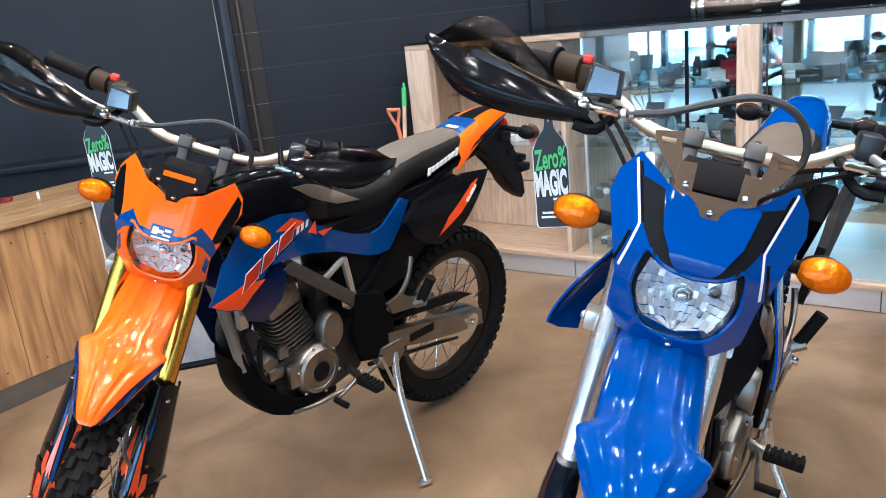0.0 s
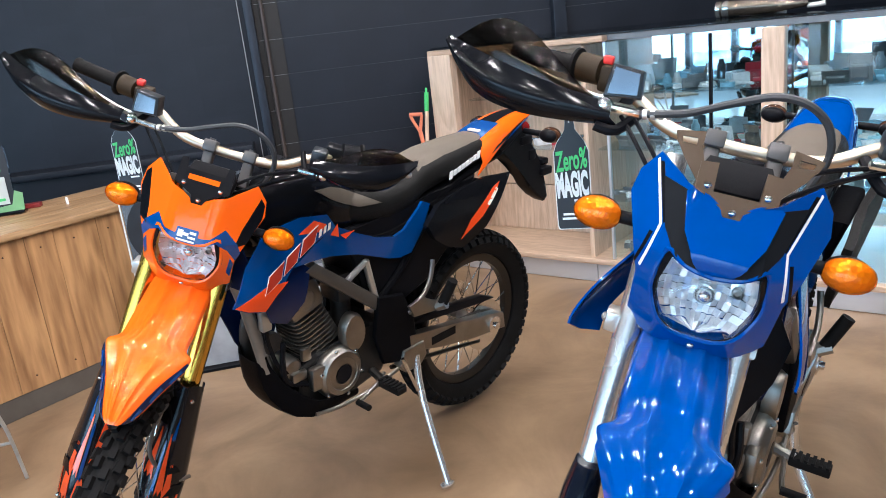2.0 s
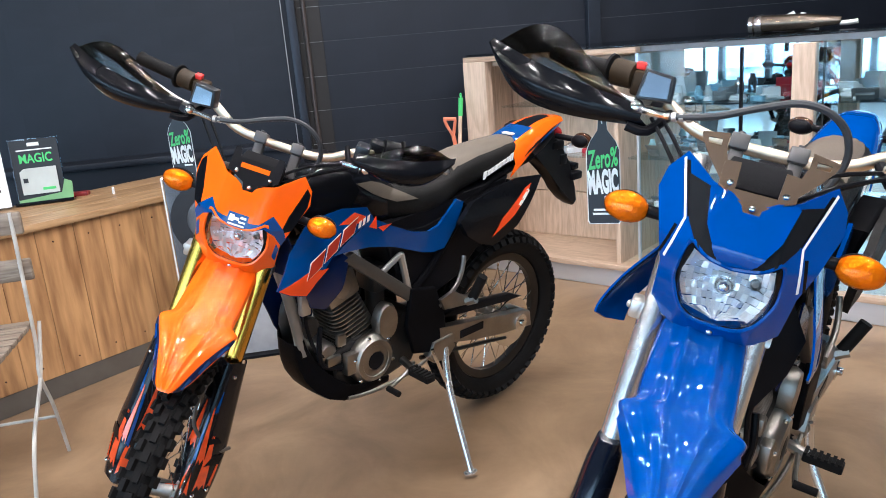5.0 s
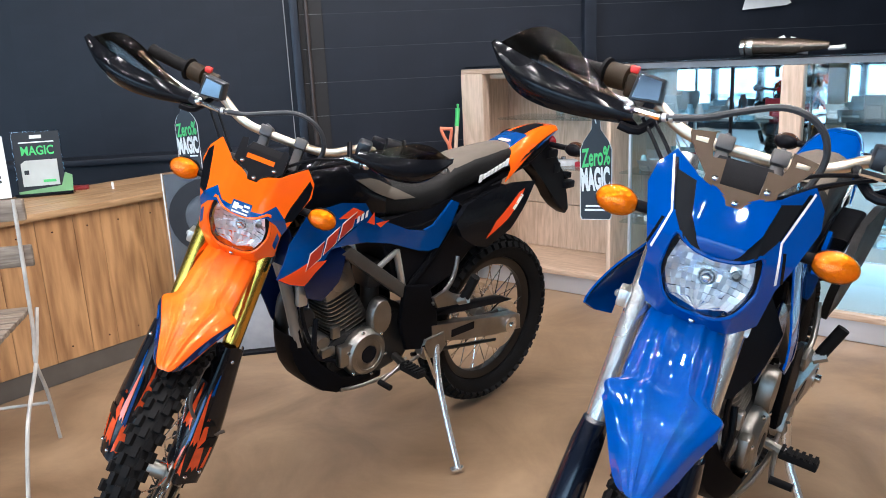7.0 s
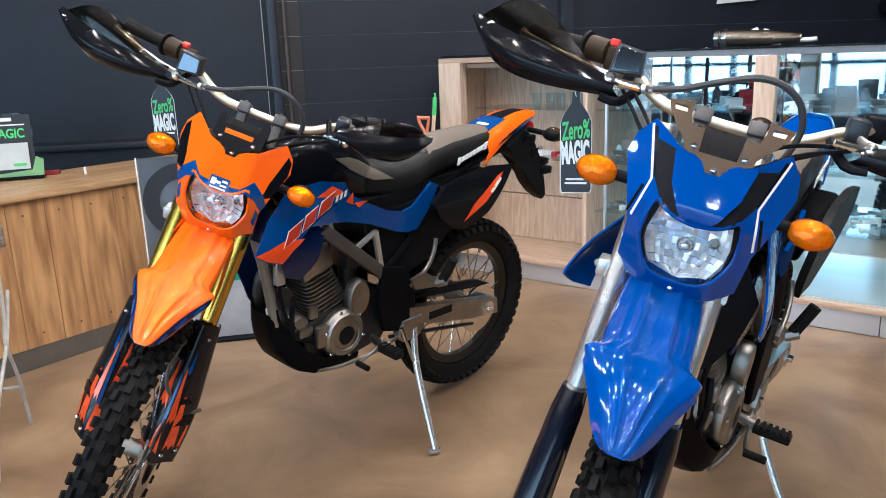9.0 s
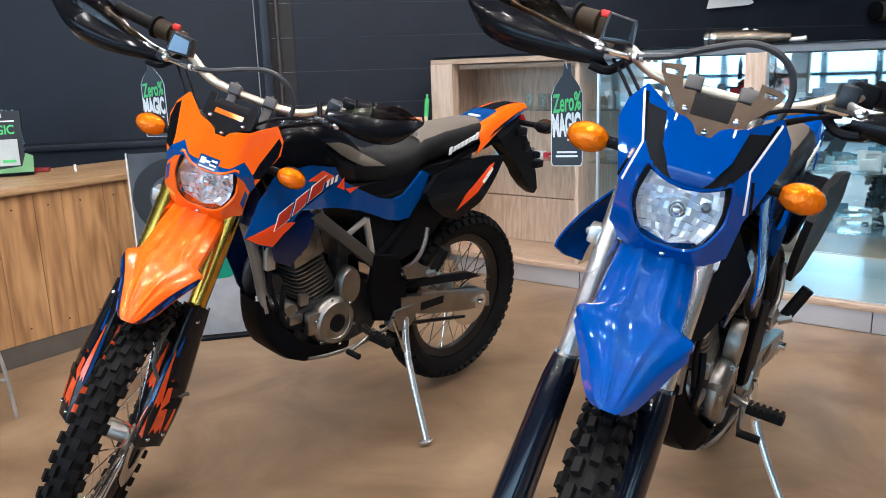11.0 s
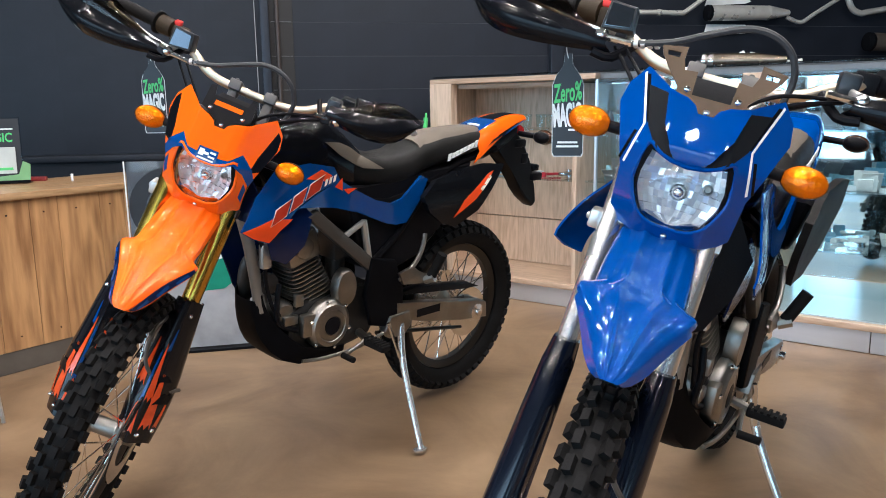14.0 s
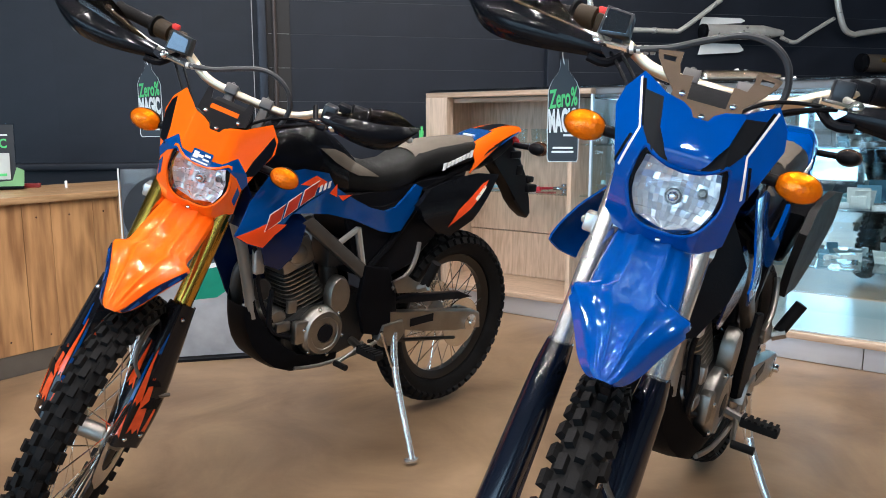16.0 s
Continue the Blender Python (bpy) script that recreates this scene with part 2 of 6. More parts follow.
SMOKE = glass("smoked clear plastic", (0.34, 0.30, 0.24), 0.07)
PANE = glass("clear pane", (0.90, 0.96, 0.97))
ACRYLIC = glass("acrylic sheet", (0.86, 0.88, 0.9), 0.03)
CONCRETE = concrete()
PINE = wood("stained pine planks", (0.57, 0.315, 0.140), (0.27, 0.128, 0.053), "Z", 0.5, 0.4)
PINE_TOP = wood("stained pine top", (0.50, 0.315, 0.165), (0.29, 0.165, 0.075), "Y", 1.0, 0.35)
OAK = wood("pale oak veneer", (0.73, 0.56, 0.43), (0.52, 0.375, 0.265), "Z", 1.1, 0.4)
OAK_FLAT = wood("pale oak rail", (0.64, 0.47, 0.345), (0.45, 0.31, 0.21), "X", 1.5, 0.4)
STEEL_STRIP = mat("brushed steel strip", (0.66, 0.69, 0.74), 0.3, 0.7, var=0.06, scale=5, stretch=(0.3, 1, 3))
TILE = mat("black wall panel", (0.0120, 0.0155, 0.0235), 0.5, var=0.25, scale=3, bump=0.1)
TILE.node_tree.nodes["Principled BSDF"].inputs["Specular IOR Level"].default_value = 0.3
PILLAR = mat("dark blue grey steel", (0.022, 0.028, 0.040), 0.4, 0.4, var=0.15)
JOINT = mat("panel joint", (0.095, 0.097, 0.105), 0.7)
DARK = mat("dark painted ceiling", (0.03, 0.03, 0.032), 0.8)
PLASTER = mat("grey plaster", (0.32, 0.31, 0.30), 0.8, bump=0.2)
WHITE_TILE = mat("white floor tile", (0.78, 0.79, 0.80), 0.14, var=0.05, scale=3)
MIRROR = mat("silvered mirror", (0.86, 0.93, 0.95), 0.02, 1.0, var=0.0)
BASE = mat("dark grey plinth", (0.10, 0.085, 0.07), 0.55, bump=0.2)


# ---- mesh helpers ----
def smooth_mesh(bm, name, angle=38):
    bmesh.ops.recalc_face_normals(bm, faces=bm.faces[:])
    for f in bm.faces:
        f.smooth = True
    for e in bm.edges:
        e.smooth = len(e.link_faces) == 2 and e.calc_face_angle(0) < radians(angle)
        if e.smooth and e.calc_face_angle(0) > radians(12):
            one, two = (f.calc_area() for f in e.link_faces)
            e.smooth = max(one, two) < 14 * min(one, two)
    me = bpy.data.meshes.new(name)
    bm.to_mesh(me)
    bm.free()
    return me


def part(name, bm, material, parent, label="", m=None, category=""):
    """Links a bmesh as one mesh object under a thing or a part; m: a turn given to the mesh first."""
    if m is not None:
        bm.transform(m)
    me = smooth_mesh(bm, name)
    me.materials.append(material)
    ob = new(name, me)
    if parent is not None:
        ob.parent = parent
    return tagged(ob, label, category)


def thing(name, bm, material, label, category, m=None, group="", kind=""):
    ob = part(name, bm, material, None)
    if m is not None:
        ob.matrix_world = m
    return tagged(ob, label, category, group, kind)


def root(name, m, label, category, group=""):
    ob = new(name)
    ob.matrix_world = m
    return tagged(ob, label, category, group)


def curve(pts, steps=5):
    """A smooth run of points through the given ones."""
    v = [Vector(p) for p in pts]
    if len(v) < 3:
        return v
    out = []
    for i in range(len(v) - 1):
        a, b, c, d = v[max(i - 1, 0)], v[i], v[i + 1], v[min(i + 2, len(v) - 1)]
        for k in range(steps):
            t = k / steps
            out.append(0.5 * ((2 * b) + (c - a) * t + (2 * a - 5 * b + 4 * c - d) * t * t + (3 * b - a - 3 * c + d) * t ** 3))
    return out + [v[-1]]


def skin_rings(bm, rings, closed_ends=True):
    vs = [[bm.verts.new(p) for p in r] for r in rings]
    n = len(vs[0])
    for r, q in zip(vs, vs[1:]):
        for i in range(n):
            bm.faces.new((r[i], r[(i + 1) % n], q[(i + 1) % n], q[i]))
    if closed_ends:
        bm.faces.new(vs[0][::-1])
        bm.faces.new(vs[-1])


def tube(bm, pts, r, sides=10, steps=5, flat=1.0):
    """A rod along a smooth line; r: one radius or one for each end; flat squeezes it across."""
    line = curve(pts, steps)
    n = len(line)
    up = None
    rings = []
    for i, p in enumerate(line):
        d = (line[min(i + 1, n - 1)] - line[max(i - 1, 0)]).normalized()
        if up is None:
            up = Vector((0, 0, 1)) if abs(d.z) < 0.9 else Vector((0, 1, 0))
        side = d.cross(up).normalized()
        up = side.cross(d).normalized()
        k = r if not isinstance(r, (tuple, list)) else r[0] + (r[1] - r[0]) * i / max(1, n - 1)
        rings.append([p + k * (math.cos(2 * math.pi * j / sides) * side * flat + math.sin(2 * math.pi * j / sides) * up) for j in range(sides)])
    skin_rings(bm, rings)
    return bm


def lathe(bm, profile, m, sides=24):
    """Rings of (radius, height) round the z axis of m."""
    rings = [[m @ Vector((r * math.cos(2 * math.pi * j / sides), r * math.sin(2 * math.pi * j / sides), h)) for j in range(sides)] for r, h in profile]
    skin_rings(bm, rings)
    return bm


def box(bm, lo, hi, bevel=0.0, m=None):
    lo, hi = Vector(lo), Vector(hi)
    made = bmesh.ops.create_cube(bm, size=1)["verts"]
    for v in made:
        v.co = Vector((lo[i] + (v.co[i] + 0.5) * (hi[i] - lo[i]) for i in range(3)))
    if bevel:
        edges = list({e for v in made for e in v.link_edges})
        made = bmesh.ops.bevel(bm, geom=edges, offset=bevel, segments=2, affect="EDGES", profile=0.5)["verts"]
    if m is not None:
        bmesh.ops.transform(bm, matrix=m, verts=list({v for v in made}))
    return bm


def slab(bm, outline, thick, place, bevel=0.0):
    """A flat outline of (u, v) made thick, set by the matrix place (u, v, w)."""
    lo = [bm.verts.new(place @ Vector((u, v, -thick / 2))) for u, v in outline]
    hi = [bm.verts.new(place @ Vector((u, v, thick / 2))) for u, v in outline]
    n = len(lo)
    faces = [bm.faces.new(lo[::-1]), bm.faces.new(hi)]
    faces += [bm.faces.new((lo[i], lo[(i + 1) % n], hi[(i + 1) % n], hi[i])) for i in range(n)]
    if bevel:
        edges = list({e for f in faces[:2] for e in f.edges})
        bmesh.ops.bevel(bm, geom=edges, offset=bevel, segments=2, affect="EDGES", profile=0.5)
    return bm


def thicken(b, thick):
    """Gives an open sheet two sides and a rim."""
    bmesh.ops.recalc_face_normals(b, faces=b.faces[:])
    b.normal_update()
    faces, rims = b.faces[:], [e for e in b.edges if len(e.link_faces) == 1]
    old = b.verts[:]
    out = {v: v.normal * (thick / 2) for v in old}
    back = {v: b.verts.new(v.co - out[v]) for v in old}
    for v in old:
        v.co += out[v]
    for f in faces:
        b.faces.new([back[v] for v in f.verts][::-1])
    for e in rims:
        v, w = e.verts
        b.faces.new((v, w, back[w], back[v]))
    bmesh.ops.recalc_face_normals(b, faces=b.faces[:])


def poured(bm, b):
    me = bpy.data.meshes.new("tmp")
    b.to_mesh(me)
    b.free()
    bm.from_mesh(me)
    bpy.data.meshes.remove(me)
    return bm


def skin(bm, outline, to, thick, cuts=2, size=0.02):
    """A flat outline bent by the function to(u, v) -> point, and made thick."""
    b = bmesh.new()
    f = b.faces.new([b.verts.new((u, v, 0)) for u, v in outline])
    f.normal_update()
    bmesh.ops.triangulate(b, faces=[f], ngon_method="EAR_CLIP")
    for _ in range(cuts):
        bmesh.ops.subdivide_edges(b, edges=[e for e in b.edges if e.calc_length() > size], cuts=1, use_grid_fill=True)
        bmesh.ops.triangulate(b, faces=b.faces[:])
    for v in b.verts:
        v.co = to(v.co.x, v.co.y)
    thicken(b, thick)
    return poured(bm, b)


def grid_shell(bm, rows, thick):
    """A sheet through rows of points, made thick."""
    b = bmesh.new()
    vs = [[b.verts.new(p) for p in r] for r in rows]
    for r, q in zip(vs, vs[1:]):
        for i in range(len(r) - 1):
            b.faces.new((r[i], r[i + 1], q[i + 1], q[i]))
    thicken(b, thick)
    return poured(bm, b)


def ellipsoid(bm, centre, radii, m=None, sides=16, rings=10):
    made = bmesh.ops.create_uvsphere(bm, u_segments=sides, v_segments=rings, radius=1)["verts"]
    t = Matrix.Translation(centre) @ (m or Matrix()) @ Matrix.Diagonal((*radii, 1))
    bmesh.ops.transform(bm, matrix=t, verts=made)
    return bm


def across(x, y, z):
    """A frame at a point whose z axis runs along the bike's width."""
    return Matrix.Translation((x, y, z)) @ Matrix.Rotation(radians(-90), 4, "X")


def lettering(text, size, material, place, parent=None, name="lettering", thick=0.0004, stretch=1.0, slant=0.0, bold=0.0):
    c = bpy.data.curves.new("text", "FONT")
    c.body, c.size, c.extrude, c.align_x, c.shear, c.offset = text, size, thick, "CENTER", slant, bold
    tmp = bpy.data.objects.new("text", c)
    me = bpy.data.meshes.new_from_object(tmp)
    bpy.data.objects.remove(tmp)
    me.transform(Matrix.Diagonal((stretch, 1, 1, 1)))
    me.transform(place)
    me.name = name
    me.materials.append(material)
    ob = new(name, me)
    if parent is not None:
        ob.parent = parent
    return ob
# ---- the setting ----
def structure(name, bm, material, label="", m=RM):
    ob = part(name, bm, material, None)
    ob.matrix_world = m
    return tagged(ob, label, kind="structure")


structure("floor", box(bmesh.new(), (-7, -0.9, -0.1), (7, 9, 0)), CONCRETE, "brown stained sealed concrete floor")
structure("ceiling", box(bmesh.new(), (-7, -4.2, 3.1), (7, 9, 3.25)), DARK, "dark painted ceiling with small lamps")
structure("wall_west", box(bmesh.new(), (-7.2, -4.2, -0.1), (-7, 9, 3.25)), PLASTER, "grey plaster wall")
structure("wall_east", box(bmesh.new(), (7, -4.2, -0.1), (7.2, 9, 3.25)), PLASTER, "grey plaster wall")

# the black panelled wall that runs across the corner
WM = Matrix.Translation((-0.36, 5.0, 0)) @ Matrix.Rotation(radians(WALL), 4, "Z")
wall = structure("wall_black", box(bmesh.new(), (-7.0, 0.0025, -0.1), (7.5, 0.2, 3.25)), JOINT, "black panelled shop wall with thin pale joints", WM)

# shop front behind the camera: frames with bright street outside
front = bmesh.new()
box(front, (-7, -4.1, 0), (7, -3.95, 0.25))
box(front, (-7, -4.1, 2.35), (7, -3.95, 3.1))
for k in range(21):
    a = -7 + k * 0.7
    box(front, (a - 0.04, -4.1, 0.25), (a + 0.04, -3.95, 2.75))
for z in (0.95, 2.05):
    box(front, (-7, -4.08, z - 0.03), (7, -3.97, z + 0.03))
structure("wall_front", front, PILLAR, "dark steel shop front frame")
structure("backdrop", box(bmesh.new(), (-12, -7.2, -1), (12, -7.0, 6)), street(), "bright daylight street beyond the shop front")
structure("ground", box(bmesh.new(), (-12, -7.0, -0.2), (12, -4.1, -0.02)), WHITE_TILE, "pale paving outside the shop front")
tiled = structure("tile_floor", box(bmesh.new(), (-7, -4.1, -0.1), (7, -0.9, -0.006)), JOINT, "white glossy tiled floor by the shop front")


# ---- left counter: stained planks ----
def plank_counter():
    r = root("plank_counter", RM, "low counter clad in knotty stained pine planks with a wooden top", "counter")
    part("body", box(bmesh.new(), (-3.64, 0.2, 0.0), (-3.13, 2.72, 0.718)), BASE, r)
    part("plinth", box(bmesh.new(), (-3.13, 0.2, 0.0), (-3.104, 2.74, 0.093), 0.003), BASE, r, "dark grey plinth board")
    rnd = random.Random(4)
    b = 0.2
    while b < 2.70:
        w = rnd.choice((0.12, 0.14, 0.16, 0.19))
        e = min(b + w, 2.74)
        p = part("plank", box(bmesh.new(), (-3.13, b + 0.0007, 0.093), (-3.1 - rnd.uniform(0, 0.002), e - 0.0007, 0.722), 0.0016), PINE, r)
        for z in (0.66, 0.15):
            n = bmesh.new()
            lathe(n, [(0.0035, 0), (0.0035, 0.002), (0.001, 0.0025)], Matrix.Translation((-3.1, (b + e) / 2 + rnd.uniform(-0.02, 0.02), z)) @ Matrix.Rotation(radians(90), 4, "Y"), 8)
            part("nail", n, BLACK, p)
        b = e
    for i, (lo, hi) in enumerate(((-3.66, -3.46), (-3.46, -3.27), (-3.27, -3.075))):
        part("top_board", box(bmesh.new(), (lo + 0.001, 0.18, 0.722), (hi - 0.001, 2.78, 0.752), 0.004), PINE_TOP, r)
    return r


plank_counter()
ledge = root("wall_ledge", WM, "black boxed ledge along the panelled wall", "ledge")
part("body", box(bmesh.new(), (-3.2, -0.16, 0.0), (-1.36, 0.0, 0.80), 0.004), TILE, ledge)
part("top", box(bmesh.new(), (-3.2, -0.19, 0.80), (-1.36, 0.0, 0.835), 0.004), TILE, ledge)


# ---- display case ----
def display_case():
    A0, A1, F, K = -2.55, 2.4, 3.821, 4.27
    r = root("display_case", RM, "long oak framed glass display case full of small spare parts", "display case")
    kick = part("kick_board", box(bmesh.new(), (A0, F + 0.02, 0), (A1, F + 0.045, 0.1)), BASE, r)
    for a in [A0 + 0.02 + 0.46 * i for i in range(11)]:
        if a + 0.455 < A1:
            part("kick_strip", box(bmesh.new(), (a, F + 0.004, 0.002), (a + 0.456, F + 0.02, 0.1), 0.002), STEEL_STRIP, r, "brushed steel kick strip")
    part("bottom", box(bmesh.new(), (A0, F - 0.012, 0.1), (A1, K + 0.03, 0.128), 0.003), OAK_FLAT, r)
    part("floor_sheet", box(bmesh.new(), (-0.72, F + 0.03, 0.128), (A1, K - 0.004, 0.133)), mat("glossy white laminate", (0.70, 0.74, 0.77), 0.12, var=0.04, scale=4), r, "glossy white laminate floor of the case")
    for name, a0, a1, f in (("post", -2.55, -2.40, F - 0.01), ("post", -0.815, -0.725, F - 0.008), ("post", 1.0, 1.09, F - 0.008)):
        part(name, box(bmesh.new(), (a0, f, 0.128), (a1, F + 0.05, 1.195), 0.003), OAK, r)
    part("end_panel", box(bmesh.new(), (A0, F + 0.05, 0.128), (A0 + 0.025, K + 0.03, 1.195)), OAK, r)
    part("divider", box(bmesh.new(), (-1.655, F + 0.02, 0.128), (-1.63, K, 1.18), 0.002), OAK, r)
    part("top_rail", box(bmesh.new(), (A0, F - 0.008, 1.195), (-1.52, F + 0.05, 1.222), 0.003), OAK_FLAT, r)
    part("inner_frame", box(bmesh.new(), (-2.40, F + 0.06, 1.165), (-1.66, F + 0.085, 1.19), 0.003), OAK_FLAT, r)
    part("top", box(bmesh.new(), (A0 + 0.03, F - 0.014, 1.224), (A1, K + 0.3, 1.236), 0.002), glass("grey top glass", (0.60, 0.63, 0.65), 0.02), r, "thick grey glass top")
    part("top_board", box(bmesh.new(), (A0 + 0.03, F + 0.06, 1.196), (A1, K + 0.3, 1.221)), mat("grey board", (0.30, 0.30, 0.31), 0.4), r)
    part("back_board", box(bmesh.new(), (A0, K + 0.006, 0.128), (A1, K + 0.03, 1.195)), BASE, r)
    for a0, a1, z0, z1 in ((-2.52, -1.66, 0.405, 1.18), (-2.52, -1.66, 0.13, 0.40)):
        part("back_panel", box(bmesh.new(), (a0, K - 0.03, z0), (a1, K + 0.004, z1), 0.003), OAK, r, "pale oak back panel")
    for a0, a1 in ((-1.63, -0.80), (-0.79, 1.03), (1.03, A1)):
        part("mirror", box(bmesh.new(), (a0, K - 0.004, 0.13), (a1, K + 0.004, 1.19)), MIRROR, r, "mirrored back")
    for a0, a1 in ((-2.38, -1.66), (-1.62, -0.80), (-0.74, 1.02), (1.06, A1)):
        for z in ((0.665, 0.935) if a0 < -2 else (0.405, 0.665, 0.935)):
            part("shelf", box(bmesh.new(), (a0, F + 0.1, z), (a1, K - 0.035, z + 0.008)), PANE, r, "clear glass shelf")
    for a0, a1 in ((-1.52, -1.035), (-1.025, -0.815), (-0.725, 0.13), (0.14, 1.0)):
        part("pane", box(bmesh.new(), (a0, F + 0.012, 0.14), (a1, F + 0.018, 1.19)), PANE, r, "clear glass door")
    for a in (-1.52, -1.03, 0.135):
        part("mullion", box(bmesh.new(), (a - 0.006, F + 0.006, 0.13), (a + 0.006, F + 0.024, 1.192)), BLACK if a > -1.5 else STEEL_STRIP, r)
    return r


display_case()


# ---- motorcycle ----
RAKE = 26.5
HEAD = Vector((0.905, 0, 1.06))
FORK = Vector((-math.sin(radians(RAKE)), 0, math.cos(radians(RAKE))))


def mirrored(outline):
    return [(-u, v) for u, v in outline[::-1]]


def wheel(bike, name, axle, radius, rim_r, width, m, knob, side_disc):
    """Hub, rim, spokes and a knobbly tyre round an axle along the bike's width."""
    place = across(*axle)
    hub = part(name, lathe(bmesh.new(), [(0.010, -0.078), (0.018, -0.075), (0.022, -0.055), (0.046, -0.043), (0.046, -0.037), (0.022, -0.028), (0.022, 0.028), (0.046, 0.037), (0.046, 0.043), (0.022, 0.055), (0.018, 0.075), (0.010, 0.078)], place, 20), ALU, bike, "cast hub", m)
    prof = [(-0.019, 0.0), (-0.021, 0.012), (-0.015, 0.013), (-0.012, 0.004), (0.012, 0.004), (0.015, 0.013), (0.021, 0.012), (0.019, 0.0), (0.012, -0.016), (-0.012, -0.016)]
    n = 56
    b = bmesh.new()
    rings = []
    for j in range(n):
        c, s = math.cos(2 * math.pi * j / n), math.sin(2 * math.pi * j / n)
        rings.append([place @ Vector(((rim_r + h) * c, (rim_r + h) * s, w)) for w, h in prof])
    skin_rings(b, rings + [rings[0]], False)
    bmesh.ops.remove_doubles(b, verts=b.verts, dist=1e-5)
    part("rim", b, RIM, hub, "black rim", m)
    half = width / 2
    depth = radius - knob - rim_r
    b = bmesh.new()
    rings = []
    for j in range(n):
        c, s = math.cos(2 * math.pi * j / n), math.sin(2 * math.pi * j / n)
        ring = []
        for k in range(13):
            a = -2.45 + 4.9 * k / 12
            w, h = half * math.sin(a) * (1 if abs(a) < 1.6 else 0.9), depth * 0.5 + depth * 0.5 * math.cos(a) + 0.006
            ring.append(place @ Vector(((rim_r + h) * c, (rim_r + h) * s, w)))
        rings.append(ring)
    skin_rings(b, rings + [rings[0]], False)
    bmesh.ops.remove_doubles(b, verts=b.verts, dist=1e-5)
    part("tyre", b, RUBBER, hub, "black knobbly tyre", m)
    b = bmesh.new()
    count = 50
    for j in range(count):
        for lane in range(-2, 3):
            t = 2 * math.pi * (j + (0.5 if lane % 2 else 0.0)) / count
            a = lane * 0.5
            w, h = (half - 0.002) * math.sin(a), depth * 0.5 + depth * 0.5 * math.cos(a) + 0.002
            fr = place @ Matrix.Rotation(t, 4, "Z") @ Matrix.Translation((rim_r + h, 0, w)) @ Matrix.Rotation(-a, 4, "Y")
            long, wide = (0.0115, width * 0.10) if lane % 2 == 0 else (0.0125, width * 0.095)
            box(b, (0, -long, -wide), (knob, long, wide), m=fr)
    tagged(part("tread", b, RUBBER, hub, "square rubber knobs", m), "square rubber knobs", kind="stuff")
    for j in range(36):
        t0 = 2 * math.pi * j / 36
        sgn = 1 if j % 2 else -1
        t1 = t0 + (0.42 if j % 4 < 2 else -0.42)
        p0 = place @ Vector((0.043 * math.cos(t1), 0.043 * math.sin(t1), 0.04 * sgn))
        p1 = place @ Vector((rim_r * math.cos(t0), rim_r * math.sin(t0), 0.006 * sgn))
        part("spoke", tube(bmesh.new(), [p0, p1], 0.0019, 5), CHROME, hub, "", m)
    d = bmesh.new()
    rings = []
    for rr, hh in ((0.075, -0.002), (0.118, -0.002), (0.118, 0.002), (0.075, 0.002)):
        rings.append([place @ Matrix.Translation((0, 0, 0.062 * side_disc)) @ Vector((rr * (1 + 0.03 * math.sin(8 * 2 * math.pi * j / 48) * (rr > 0.1)) * math.cos(2 * math.pi * j / 48), rr * math.sin(2 * math.pi * j / 48), hh)) for j in range(48)])
    skin_rings(d, rings + [rings[0]], False)
    bmesh.ops.remove_doubles(d, verts=d.verts, dist=1e-6)
    part("brake_disc", d, CHROME, hub, "steel brake disc", m)
    return hub


def cowl_x(y, z):
    """How far forward the headlight cowl stands."""
    if z > 1.0:
        x = 1.143 - (z - 1.0) * 0.52
    else:
        x = 1.143 - (1.0 - z) ** 2 * 1.6
    a = abs(y)
    return x - 0.22 * max(0, a - 0.037) - 0.58 * max(0, a - 0.058)


def eased(keys, s):
    """Values on a smooth line through rows of keys, s from 0 to 1."""
    k = s * (len(keys) - 1)
    i = min(int(k), len(keys) - 2)
    f = k - i
    a, b, c, d = (keys[max(0, min(len(keys) - 1, i + n))] for n in (-1, 0, 1, 2))
    return [0.5 * (2 * q + (r - p) * f + (2 * p - 5 * q + 4 * r - u) * f * f + (3 * q - p - 3 * r + u) * f ** 3) for p, q, r, u in zip(a, b, c, d)]


# along the front mudguard: forward, height, half width, depth of the folded side
FENDER = [(1.015, 0.884, 0.056, 0.012), (1.09, 0.866, 0.062, 0.012), (1.165, 0.842, 0.065, 0.013), (1.225, 0.822, 0.066, 0.013), (1.270, 0.812, 0.067, 0.012), (1.296, 0.809, 0.086, 0.009), (1.335, 0.801, 0.069, 0.015), (1.372, 0.791, 0.052, 0.020), (1.41, 0.778, 0.037, 0.021), (1.442, 0.762, 0.026, 0.018), (1.460, 0.748, 0.018, 0.011), (1.467, 0.739, 0.009, 0.004)]


def fender_point(s, t):
    """The front mudguard: s along it from its root to its tip, t across (-1 to 1); its sides fold down beyond the crease."""
    x, z, w, d = eased(FENDER, s)
    a, sg, mid = abs(t), (1 if t > 0 else -1), -0.010
    fade = min(1, 4 * (1 - s))
    if a <= 0.78:
        q = a / 0.78
        rib = 0.003 + 0.005 * math.exp(-((q - 0.40) / 0.09) ** 2) - 0.004 * math.exp(-(q / 0.2) ** 2) + 0.0025 * math.exp(-((q - 0.76) / 0.07) ** 2) - 0.0125 * q * q
        return Vector((x, mid + sg * w * q, z + rib * fade))
    q = (a - 0.78) / 0.22
    return Vector((x - 0.010 * q, mid + sg * (w + (0.013 if s > 0.5 else 0.005) * q * fade), z - 0.0075 * fade - d * q))


